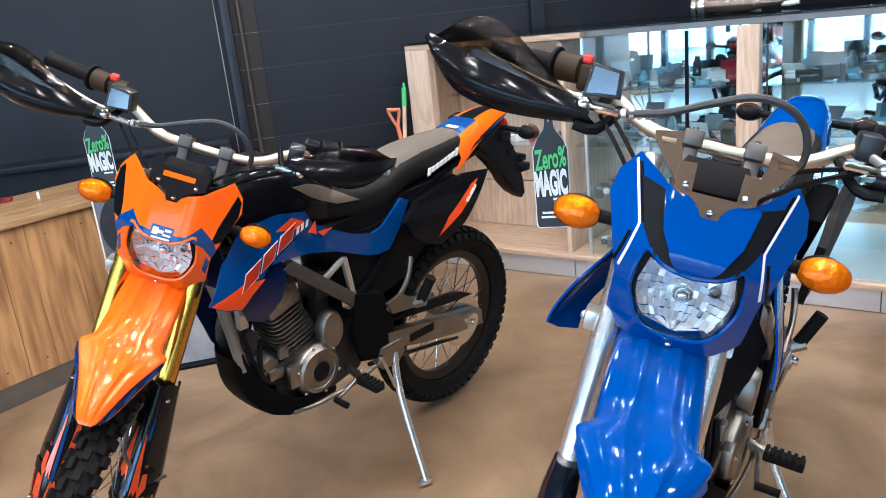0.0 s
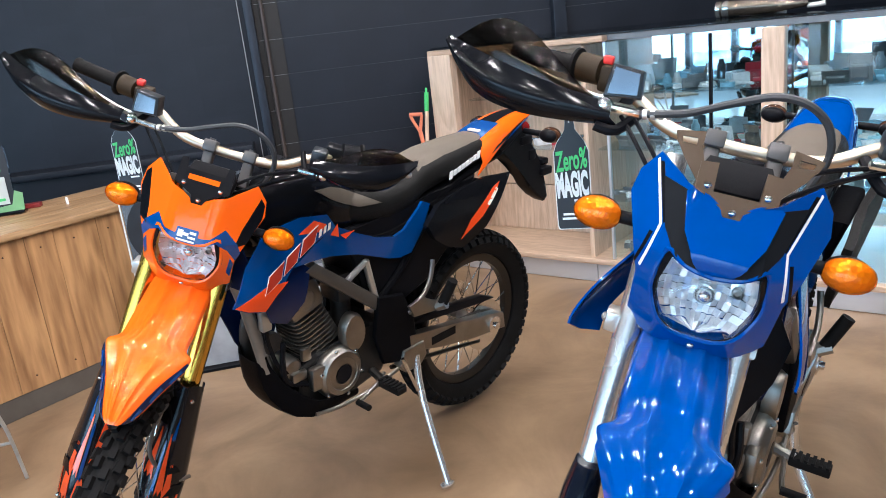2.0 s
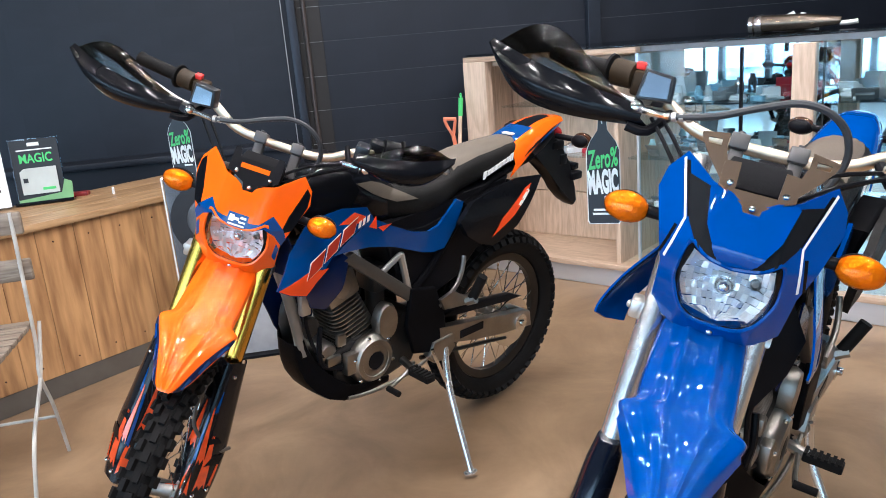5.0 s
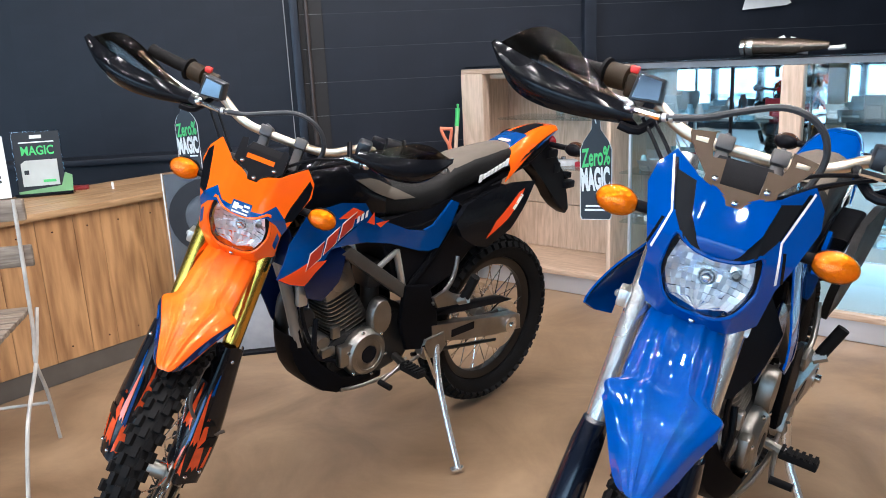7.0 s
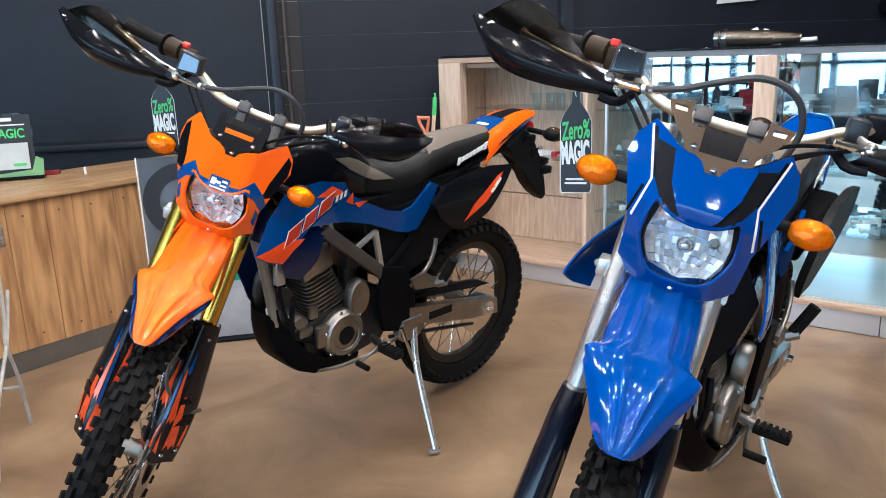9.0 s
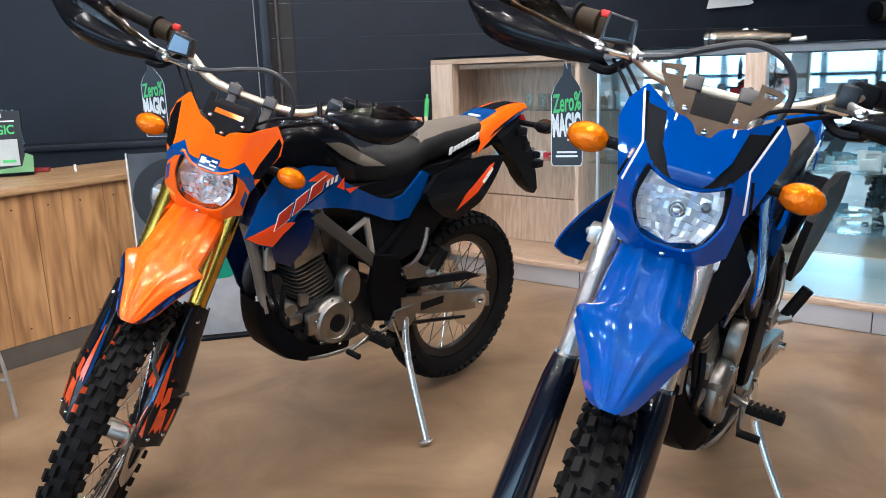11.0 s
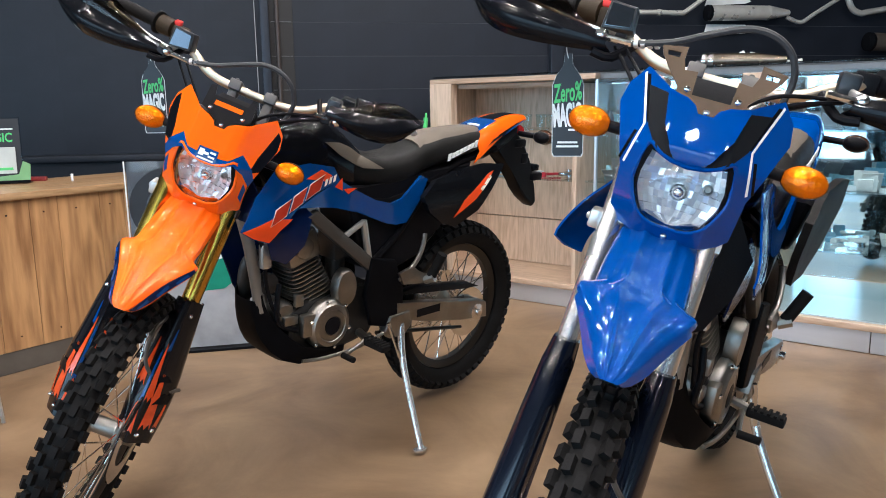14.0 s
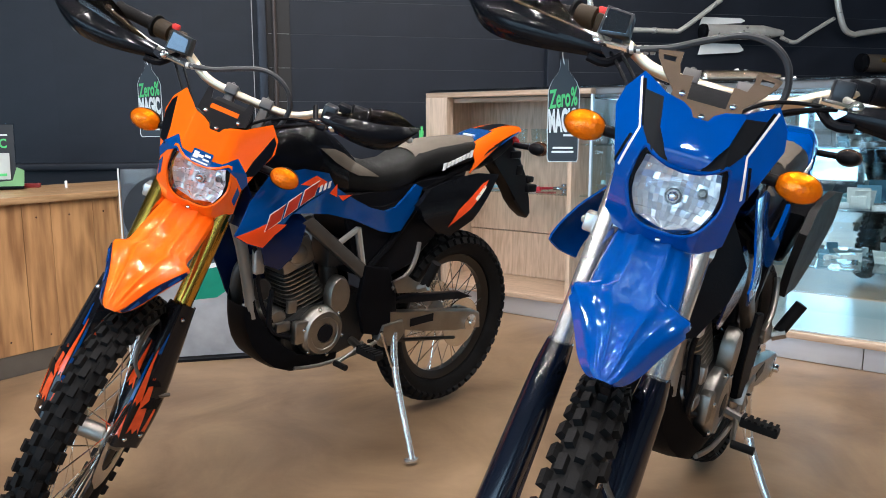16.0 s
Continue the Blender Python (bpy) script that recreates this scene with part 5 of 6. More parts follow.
    lathe(b, [(0.026, -0.09), (0.028, -0.07), (0.028, 0.07), (0.026, 0.09)], Matrix.Translation(Vector((0.955, 0, 0.965))) @ FORK.to_track_quat("Z", "Y").to_matrix().to_4x4(), 16)
    part("head_tube", b, DARK_ALU, bike, "dark steel head tube")
    b = bmesh.new()
    tube(b, [(0.965, 0.01, 0.93), (0.935, 0.035, 0.78), (0.918, 0.045, 0.70), (0.882, 0.045, 0.52)], 0.0165, 14, 3)
    part("down_tube", b, FRAME_GREY, bike, "pale grey steel down tube")
    part("regulator", box(bmesh.new(), (0.875, 0.062, 0.655), (0.905, 0.085, 0.725), 0.005), SILVER, bike, "small finned alloy regulator")
    part("horn", lathe(bmesh.new(), [(0.012, -0.02), (0.03, -0.016), (0.033, 0.0), (0.030, 0.010), (0.012, 0.014)], across(0.865, 0.050, 0.60), 18), DARK_ALU, bike, "round dark horn")
    part("harness", tube(bmesh.new(), [(0.93, 0.06, 0.80), (0.895, 0.078, 0.70), (0.885, 0.070, 0.62), (0.865, 0.075, 0.54), (0.83, 0.07, 0.50)], 0.006, 8, 4), BLACK, bike, "black wiring harness")
    b = bmesh.new()
    rows = []
    for x, z, u, v in ((0.905, 0.550, 0.890, 0.565), (0.905, 0.51, 0.884, 0.54), (0.900, 0.47, 0.874, 0.515), (0.886, 0.43, 0.858, 0.485), (0.860, 0.39, 0.836, 0.45), (0.828, 0.362, 0.81, 0.422), (0.785, 0.347, 0.775, 0.395), (0.73, 0.342, 0.725, 0.38), (0.62, 0.345, 0.63, 0.370)):
        row = []
        half = 0.048 + 0.052 * max(0, min(1, (0.90 - x) / 0.10))
        for j in range(15):
            q = -1 + 2 * j / 14
            up = max(0, abs(q) - 0.55) / 0.45
            row.append(Vector((x + (u - x) * up, (half * min(1, abs(q) / 0.6) + 0.015 * up) * (1 if q > 0 else -1), z + 0.012 * (abs(q) ** 2) + (v - z) * up)))
        rows.append(row)
    part("skid_plate", grid_shell(b, rows, 0.004), RECESS_BLACK, bike, "black skid plate")
    part("chain_guard", slab(bmesh.new(), [(0.42, 0.49), (0.30, 0.50), (0.05, 0.47), (-0.02, 0.44), (0.05, 0.445), (0.30, 0.475)], 0.03, Matrix.Translation((0, 0.085, 0)) @ Matrix.Rotation(radians(90), 4, "X"), 0.004), BLACK, bike)
    b = bmesh.new()
    for z0, z1 in ((0.41, 0.415), (0.295, 0.37)):
        tube(b, [(0.05, 0.085, z0), (0.47, 0.085, z1)], 0.007, 6, 1)
    part("chain", b, DARK_ALU, bike, "drive chain")
    part("sprocket", lathe(bmesh.new(), [(0.05, -0.003), (0.092, -0.003), (0.092, 0.003), (0.05, 0.003)], across(REAR[0], 0.085, REAR[2]), 36), CHROME, bike)
    shock = part("shock_absorber", lathe(bmesh.new(), [(0.02, 0), (0.02, 0.24)], Matrix.Translation((0.40, 0, 0.50)) @ Matrix.Rotation(radians(12), 4, "Y"), 12), GLOSS, bike)
    for i in range(7):
        part("coil", lathe(bmesh.new(), [(0.03, 0), (0.034, 0.006), (0.03, 0.012)], Matrix.Translation((0.40 + 0.006 * i, 0, 0.53 + 0.028 * i)) @ Matrix.Rotation(radians(15), 4, "Y"), 14), GLOSS, shock)

    # engine
    b = bmesh.new()
    slab(b, [(0.83, 0.42), (0.83, 0.50), (0.76, 0.53), (0.66, 0.53), (0.56, 0.55), (0.49, 0.53), (0.47, 0.44), (0.52, 0.37), (0.66, 0.345), (0.78, 0.36)], 0.165, Matrix.Rotation(radians(90), 4, "X"), 0.012)
    engine = part("engine", b, ENGINE_BLACK, bike, "air cooled single cylinder engine")
    engine.location = (-0.018, 0, 0.002)
    for sgn in (1, -1):
        b = bmesh.new()
        lathe(b, [(0.078, 0), (0.080, 0.016), (0.075, 0.026), (0.071, 0.028), (0.064, 0.038), (0.05, 0.040), (0.048, 0.038), (0.03, 0.040), (0.028, 0.034), (0.004, 0.034)], Matrix.Translation((0.70, sgn * 0.082, 0.452)) @ Matrix.Rotation(radians(-90 * sgn), 4, "X"), 32)
        box(b, (0.70, sgn * 0.098 - 0.014, 0.43), (0.80, sgn * 0.098 + 0.014, 0.50), 0.008)
        cover = part("crankcase_cover", b, ALU, engine, "round cast alloy engine cover")
        b = bmesh.new()
        lathe(b, [(0.027, 0), (0.027, 0.003), (0.004, 0.004)], Matrix.Translation((0.70, sgn * 0.1195, 0.452)) @ Matrix.Rotation(radians(-90 * sgn), 4, "X"), 20)
        part("cover_plug", b, BLACK, engine)
        b = bmesh.new()
        lathe(b, [(0.052, 0), (0.053, 0.02), (0.046, 0.032), (0.006, 0.034)], Matrix.Translation((0.642, sgn * 0.082, 0.555)) @ Matrix.Rotation(radians(-90 * sgn), 4, "X") @ Matrix.Diagonal((0.78, 1.15, 1, 1)), 24)
        part("sprocket_cover" if sgn > 0 else "clutch_cover", b, ALU, engine, "small cast alloy cover")
        for k in range(6):
            q = k * math.pi / 3 + 0.3
            part("bolt", ellipsoid(bmesh.new(), (0.70 + 0.074 * math.cos(q), sgn * 0.114, 0.452 + 0.074 * math.sin(q)), (0.006, 0.005, 0.006), None, 8, 6), CHROME, engine)
    lean = Matrix.Translation((0.718, 0, 0.525)) @ Matrix.Rotation(radians(17), 4, "Y")
    b = bmesh.new()
    box(b, (-0.05, -0.045, 0.0), (0.05, 0.045, 0.20), 0.004, lean)
    part("cylinder", b, DARK_ALU, engine, "finned cylinder")
    for k in range(9):
        fx, fy = 0.072 - 0.0016 * k, 0.076 - 0.0022 * k
        o = [(fx * math.copysign(abs(math.cos(q)) ** 0.45, math.cos(q)), fy * math.copysign(abs(math.sin(q)) ** 0.45, math.sin(q))) for q in [2 * math.pi * (i + 0.5) / 24 for i in range(24)]]
        part("fin", slab(bmesh.new(), o, 0.0038, lean @ Matrix.Translation((0, 0, 0.012 + 0.0125 * k))), FIN, engine)
    b = bmesh.new()
    box(b, (-0.058, -0.062, 0.122), (0.060, 0.064, 0.215), 0.014, lean)
    lathe(b, [(0.030, 0), (0.031, 0.006), (0.024, 0.010), (0.004, 0.011)], lean @ Matrix.Translation((0.0, 0.062, 0.170)) @ Matrix.Rotation(radians(-90), 4, "X"), 18)
    box(b, (-0.055, -0.05, 0.21), (0.055, 0.05, 0.245), 0.014, lean)
    part("cylinder_head", b, ALU, engine, "cast cylinder head")
    b = bmesh.new()
    lathe(b, [(0.012, -0.075), (0.030, -0.07), (0.033, -0.02), (0.033, 0.045), (0.026, 0.055), (0.010, 0.058)], Matrix.Translation((0.835, 0.02, 0.505)) @ Matrix.Rotation(radians(-90), 4, "X"), 18)
    part("starter_motor", b, ALU, engine, "dull alloy starter motor")
    b = tube(bmesh.new(), [(0.86, 0.075, 0.60), (0.875, 0.085, 0.54), (0.86, 0.08, 0.48), (0.80, 0.085, 0.45)], 0.008, 8, 4)
    part("oil_line", b, BLACK, engine)
    b = bmesh.new()
    box(b, (0.80, 0.06, 0.47), (0.85, 0.09, 0.50), 0.006)
    box(b, (0.78, 0.07, 0.52), (0.81, 0.088, 0.56), 0.005)
    part("bracket", b, ALU, engine)
    part("spark_lead", tube(bmesh.new(), [(0.80, 0.07, 0.68), (0.83, 0.10, 0.70), (0.84, 0.06, 0.80), (0.80, 0.0, 0.85)], 0.006, 6, 5), BLACK, engine)
    b = bmesh.new()
    box(b, (0.55, -0.045, 0.62), (0.64, 0.045, 0.71), 0.012)
    lathe(b, [(0.03, -0.06), (0.032, 0.06)], Matrix.Translation((0.60, 0, 0.60)), 14)
    part("carburettor", b, DARK_ALU, engine)
    b = tube(bmesh.new(), [(0.82, -0.03, 0.66), (0.865, -0.045, 0.64), (0.87, -0.06, 0.56), (0.84, -0.085, 0.46), (0.76, -0.12, 0.44), (0.60, -0.125, 0.50), (0.42, -0.13, 0.60)], 0.019, 12, 6)
    ex = part("exhaust_pipe", b, DARK_ALU, bike, "dark exhaust header")
    part("muffler", tube(bmesh.new(), [(0.42, -0.14, 0.62), (0.10, -0.15, 0.76), (-0.10, -0.15, 0.83)], (0.045, 0.052), 16, 3), GLOSS, ex, "black muffler")
    b = tube(bmesh.new(), [(0.535, 0.125, 0.395), (0.58, 0.142, 0.384), (0.63, 0.150, 0.372), (0.665, 0.158, 0.368)], 0.006, 8, 4)
    gl = part("gear_lever", b, ALU, bike)
    part("toe_piece", tube(bmesh.new(), [(0.666, 0.155, 0.368), (0.668, 0.205, 0.370)], 0.0095, 10, 1), RUBBER, gl)
    part("bash_bar", tube(bmesh.new(), [(0.78, 0.108, 0.362), (0.70, 0.122, 0.358), (0.58, 0.13, 0.366), (0.48, 0.128, 0.385)], 0.006, 8, 3), ALU, bike)
    # side stand
    b = tube(bmesh.new(), [(0.40, 0.125, 0.40), (0.42, 0.17, 0.27), (0.469, 0.317, 0.056)], (0.0125, 0.0105), 12, 3)
    stand = part("side_stand", b, SATIN, bike, "bright steel side stand, folded down")
    foot = bmesh.new()
    fm = Matrix.Translation((0.47, 0.318, 0.055)) @ Matrix.Rotation(radians(8), 4, "X")
    slab(foot, [(-0.016, -0.014), (0.022, -0.014), (0.03, 0.004), (0.004, 0.018), (-0.018, 0.012)], 0.010, fm, 0.002)
    part("stand_foot", foot, SATIN, stand)
    b = bmesh.new()
    slab(b, [(0.455, 0.435), (0.37, 0.44), (0.358, 0.39), (0.39, 0.358), (0.45, 0.360), (0.475, 0.39)], 0.034, Matrix.Translation((0, 0.118, 0)) @ Matrix.Rotation(radians(90), 4, "X"), 0.006)
    part("stand_bracket", b, ALU, stand)
    part("spring", tube(bmesh.new(), [(0.47, 0.14, 0.42), (0.43, 0.16, 0.30)], 0.006, 6, 1), CHROME, stand)
    return bike


def bike_place(x, y, head, lean, scale=1.0, z=0.0):
    return Matrix.Translation((x, y, z)) @ Matrix.Rotation(radians(head), 4, "Z") @ Matrix.Rotation(radians(-lean), 4, "X") @ Matrix.Scale(scale, 4)


ORANGE_AT = bike_place(-0.224, 2.896, -123.25, 7.2)
BLUE_AT = bike_place(0.688, 2.52, -113.86, 9.9)
dirt_bike(ORANGE_AT, "orange", "orange and blue trail motorcycle leaning on its side stand", 45.5)
dirt_bike(BLUE_AT, "blue", "bright blue trail motorcycle leaning on its side stand", 15.5)


# ---- loose things ----
def facing(p, deg, tilt=0.0):
    """A frame at p: x across, y up, z towards the viewer, turned by deg about the vertical."""
    return Matrix.Translation(p) @ Matrix.Rotation(radians(deg), 4, "Z") @ Matrix.Rotation(radians(90 + tilt), 4, "X")


def hang_tag(m, label):
    r = root("hang_tag", m, label, "tag", "bottle shaped tags")
    o = [(-0.027, -0.195), (0.027, -0.195), (0.030, -0.188), (0.030, -0.055), (0.024, -0.038), (0.009, -0.016), (0.007, 0.006), (-0.007, 0.006), (-0.009, -0.016), (-0.024, -0.038), (-0.030, -0.055), (-0.030, -0.188)]
    part("edge", slab(bmesh.new(), [(u * 1.05, v * 1.006 - 0.0005) for u, v in o], 0.0012, Matrix()), WHITE, r, "thin white edge")
    part("card", slab(bmesh.new(), o, 0.0022, Matrix()), CARD, r, "black card")
    part("string", tube(bmesh.new(), [(0, -0.004, 0.002), (-0.004, 0.018, 0.0), (0.004, 0.036, -0.004)], 0.0009, 5, 3), WHITE, r)
    lettering("Zero%", 0.050, GREEN, Matrix.Translation((0, -0.086, 0.0016)) @ Matrix.Rotation(radians(7), 4, "Z"), r, "lettering", stretch=0.40, slant=0.30, bold=0.0012)
    lettering("MAGIC", 0.060, WHITE, Matrix.Translation((0, -0.134, 0.0016)) @ Matrix.Rotation(radians(3), 4, "Z"), r, "lettering", stretch=0.30, bold=0.0030)
    for k, w in ((-0.143, 0.022), (-0.168, 0.04), (-0.176, 0.044)):
        part("print_line", box(bmesh.new(), (-w / 2 + (0.012 if k > -0.15 else 0), k - 0.0022, 0.0012), (w / 2 + (0.012 if k > -0.15 else 0), k + 0.0018, 0.0016)), WHITE, r)
    return r


hang_tag(facing((0.231, 1.70, 1.161), -4), "black bottle shaped card tag hanging from the blue bike's lever")
hang_tag(facing((-0.886, 2.10, 1.205), 10), "black bottle shaped card tag hanging from the orange bike's lever")


def leaflet_stand():
    r = root("leaflet_stand", facing((-2.347, 3.259, 0.752), 30, -6), "clear leaflet stand with a black and green card", "leaflet stand")
    part("back", slab(bmesh.new(), [(-0.105, 0), (0.105, 0), (0.105, 0.30), (-0.105, 0.30)], 0.003, Matrix()), ACRYLIC, r)
    part("card", slab(bmesh.new(), [(-0.10, 0.02), (0.10, 0.02), (0.10, 0.295), (-0.10, 0.295)], 0.001, Matrix.Translation((0, 0, 0.003))), CARD, r, "black card")
    lettering("MAGIC", 0.058, GREEN, Matrix.Translation((0.0, 0.19, 0.0045)), r, "lettering", stretch=0.78, bold=0.0012)
    for y, w, h in ((0.265, 0.05, 0.016), (0.245, 0.15, 0.006)):
        part("print_bar", box(bmesh.new(), (-w / 2, y, 0.0035), (w / 2, y + h, 0.0045)), WHITE, r)
    part("leaflet", slab(bmesh.new(), [(-0.08, 0.045), (0.075, 0.045), (0.075, 0.165), (-0.06, 0.165), (-0.08, 0.15)], 0.004, Matrix.Translation((0.004, 0, 0.012))), PAPER, r, "pale folded leaflet")
    part("print_bar", box(bmesh.new(), (0.01, 0.06, 0.0145), (0.065, 0.072, 0.0155)), GREEN, r)
    part("print_bar", box(bmesh.new(), (-0.065, 0.10, 0.0145), (-0.045, 0.12, 0.0155)), CARD, r)
    part("green_sleeve", slab(bmesh.new(), [(-0.10, 0.0), (0.13, 0.0), (0.135, 0.085), (0.105, 0.10), (0.085, 0.04), (-0.10, 0.022)], 0.003, Matrix.Translation((0, 0, 0.008))), mat("pale green card", (0.20, 0.42, 0.18), 0.4), r, "pale green sleeve")
    part("tray", box(bmesh.new(), (-0.11, -0.0, -0.03), (0.135, 0.012, 0.05), 0.002), GLOSS, r)


leaflet_stand()
w = root("sign_holder", facing((-2.50, 3.075, 0.752), 38, -6), "white printed sheet in a clear stand on the plank counter", "sign holder")
part("sheet", slab(bmesh.new(), [(-0.105, 0.01), (0.105, 0.01), (0.105, 0.29), (-0.105, 0.29)], 0.002, Matrix()), WHITE, w)
part("foot", box(bmesh.new(), (-0.11, 0.0, -0.03), (0.11, 0.01, 0.03), 0.002), ACRYLIC, w)
for y in (0.24, 0.20, 0.10, 0.08):
    part("print_bar", box(bmesh.new(), (-0.08, y, 0.001), (0.075, y + 0.012, 0.002)), CARD, w)
peg = bmesh.new()
lathe(peg, [(0.006, 0), (0.006, 0.03), (0.004, 0.033)], Matrix.Translation((-2.09, 3.42, 0.752)), 10)
thing("pen_stub", peg, WHITE, "small white upright pen stub on the plank counter", "pen")
t = bmesh.new()
box(t, (-0.05, -0.02, 0.0), (0.05, 0.02, 0.02), 0.003)
thing("stapler", t, mat("dull red plastic", (0.25, 0.03, 0.03), 0.4), "small dull red stapler on the plank counter", "stapler", Matrix.Translation((-2.27, 3.40, 0.752)) @ Matrix.Rotation(radians(22), 4, "Z"))


def cafe_chair():
    """Folding chair: white bent wire frame, wooden rails and slats; x across, y back."""
    r = root("cafe_chair", Matrix.Translation((-1.715, 2.375, 0)) @ Matrix.Rotation(radians(205), 4, "Z"), "folding cafe chair with a white wire frame and worn wooden slats", "chair")
    wire = mat("white painted wire", (0.44, 0.41, 0.37), 0.4, var=0.25)
    grey = wood("weathered slat", (0.30, 0.24, 0.18), (0.14, 0.10, 0.075), "X", 1.4, 0.6)
    for s in (0.0, 0.40):
        part("leg", tube(bmesh.new(), [(s, 0.0, 0.0), (s, 0.05, 0.20), (s, 0.115, 0.34), (s, 0.09, 0.42), (s, 0.075, 0.50), (s, 0.055, 0.72), (s, 0.04, 0.90)], 0.0068, 8, 6), wire, r, "white bent wire leg")
        part("leg", tube(bmesh.new(), [(s, 0.42, 0.0), (s, 0.30, 0.20), (s, 0.115, 0.34), (s, 0.0, 0.505)], 0.0068, 8, 5), wire, r)
    part("stretcher", tube(bmesh.new(), [(0.0, 0.04, 0.16), (0.40, 0.04, 0.16)], 0.006, 8, 1), wire, r)
    for k in range(6):
        y = 0.02 + k * 0.062
        part("slat", box(bmesh.new(), (0.01, y, 0.500), (0.39, y + 0.05, 0.518), 0.004), grey, r)
    for z0, z1 in ((0.825, 0.90), (0.665, 0.74)):
        part("back_rail", box(bmesh.new(), (-0.03, 0.025, z0), (0.43, 0.045, z1), 0.006), grey, r, "worn wooden back rail")


cafe_chair()


def poster_board():
    r = root("poster_board", Matrix.Translation((-1.386, 3.243, 0)) @ Matrix.Rotation(radians(22.3), 4, "Z") @ Matrix.Rotation(radians(90), 4, "X"), "clear standing board with a dark printed vehicle picture", "poster board")
    part("sheet", box(bmesh.new(), (-0.275, 0.012, -0.004), (0.62, 0.86, 0.0), 0.001), ACRYLIC, r, "clear acrylic sheet")
    part("print", box(bmesh.new(), (-0.272, 0.016, -0.008), (0.617, 0.856, -0.006)), mat("grey print", (0.16, 0.165, 0.175), 0.4, var=0.5, scale=4), r, "grey photographic print")
    part("print", box(bmesh.new(), (-0.272, 0.016, 0.0006), (0.617, 0.40, 0.0012)), mat("pale print", (0.34, 0.345, 0.36), 0.4, var=0.35, scale=5), r, "pale grey lower part of the picture")
    part("edge", box(bmesh.new(), (-0.281, 0.008, -0.008), (-0.276, 0.86, 0.002)), WHITE, r)
    part("foot", box(bmesh.new(), (-0.29, 0.0, -0.12), (0.63, 0.012, 0.04), 0.002), BLACK, r, "black foot strip")
    d = bmesh.new()
    rings = []
    for rr in (0.10, 0.17):
        rings.append([Vector((-0.10 + rr * math.cos(q), 0.66 + rr * math.sin(q), 0.0012)) for q in [2 * math.pi * i / 28 for i in range(28)]])
    vs = [[d.verts.new(p) for p in g] for g in rings]
    for i in range(28):
        d.faces.new((vs[0][i], vs[0][(i + 1) % 28], vs[1][(i + 1) % 28], vs[1][i]))
    part("printed_tyre", d, CARD, r)
    part("printed_green", slab(bmesh.new(), [(-0.06, 0.27), (0.10, 0.28), (0.22, 0.36), (0.24, 0.44), (0.08, 0.42), (-0.02, 0.36)], 0.0008, Matrix.Translation((0, 0, 0.002))), mat("green ink", (0.0, 0.22, 0.14), 0.4), r, "green printed shape")
    part("printed_flash", slab(bmesh.new(), [(0.06, 0.41), (0.32, 0.46), (0.32, 0.49), (0.06, 0.43)], 0.0008, Matrix.Translation((0, 0, 0.003))), WHITE, r)


poster_board()

# tools leaning at the case's end
t = root("garden_spade", Matrix(), "small spade with an orange D handle leaning on the display case", "spade")
part("shaft", tube(bmesh.new(), [(-0.56, 4.47, 0.30), (-0.64, 4.49, 0.80)], 0.012, 10, 1), mat("orange handle", (0.75, 0.22, 0.12), 0.4), t)
d = bmesh.new()
tube(d, [(-0.64, 4.49, 0.80), (-0.672, 4.49, 0.86), (-0.685, 4.49, 0.895)], 0.009, 8, 3)
tube(d, [(-0.64, 4.49, 0.80), (-0.628, 4.49, 0.86), (-0.622, 4.49, 0.892)], 0.009, 8, 3)
tube(d, [(-0.69, 4.49, 0.90), (-0.618, 4.49, 0.896)], 0.010, 8, 1)
part("d_handle", d, bpy.data.materials["orange handle"], t, "orange D handle")
part("blade", slab(bmesh.new(), [(-0.08, 0), (0.08, 0), (0.085, -0.20), (0.0, -0.30), (-0.085, -0.20)], 0.003, facing((-0.555, 4.468, 0.302), 10)), DARK_ALU, t)
t = root("broom", Matrix(), "broom with pale stick and green grip leaning on the case", "broom")
part("stick", tube(bmesh.new(), [(-0.66, 4.43, 0.07), (-0.594, 4.50, 0.91)], 0.011, 10, 1), mat("pale stick", (0.70, 0.50, 0.36), 0.5), t)
part("grip", tube(bmesh.new(), [(-0.594, 4.50, 0.91), (-0.586, 4.508, 1.01)], 0.013, 10, 1), GREEN, t, "green plastic grip")
part("hook", tube(bmesh.new(), [(-0.586, 4.508, 1.01), (-0.59, 4.51, 1.03), (-0.582, 4.51, 1.03), (-0.584, 4.508, 1.008)], 0.003, 6, 3), GREEN, t)
part("head", box(bmesh.new(), (-0.80, 4.40, 0.0), (-0.55, 4.46, 0.085), 0.01), DARK_ALU, t)


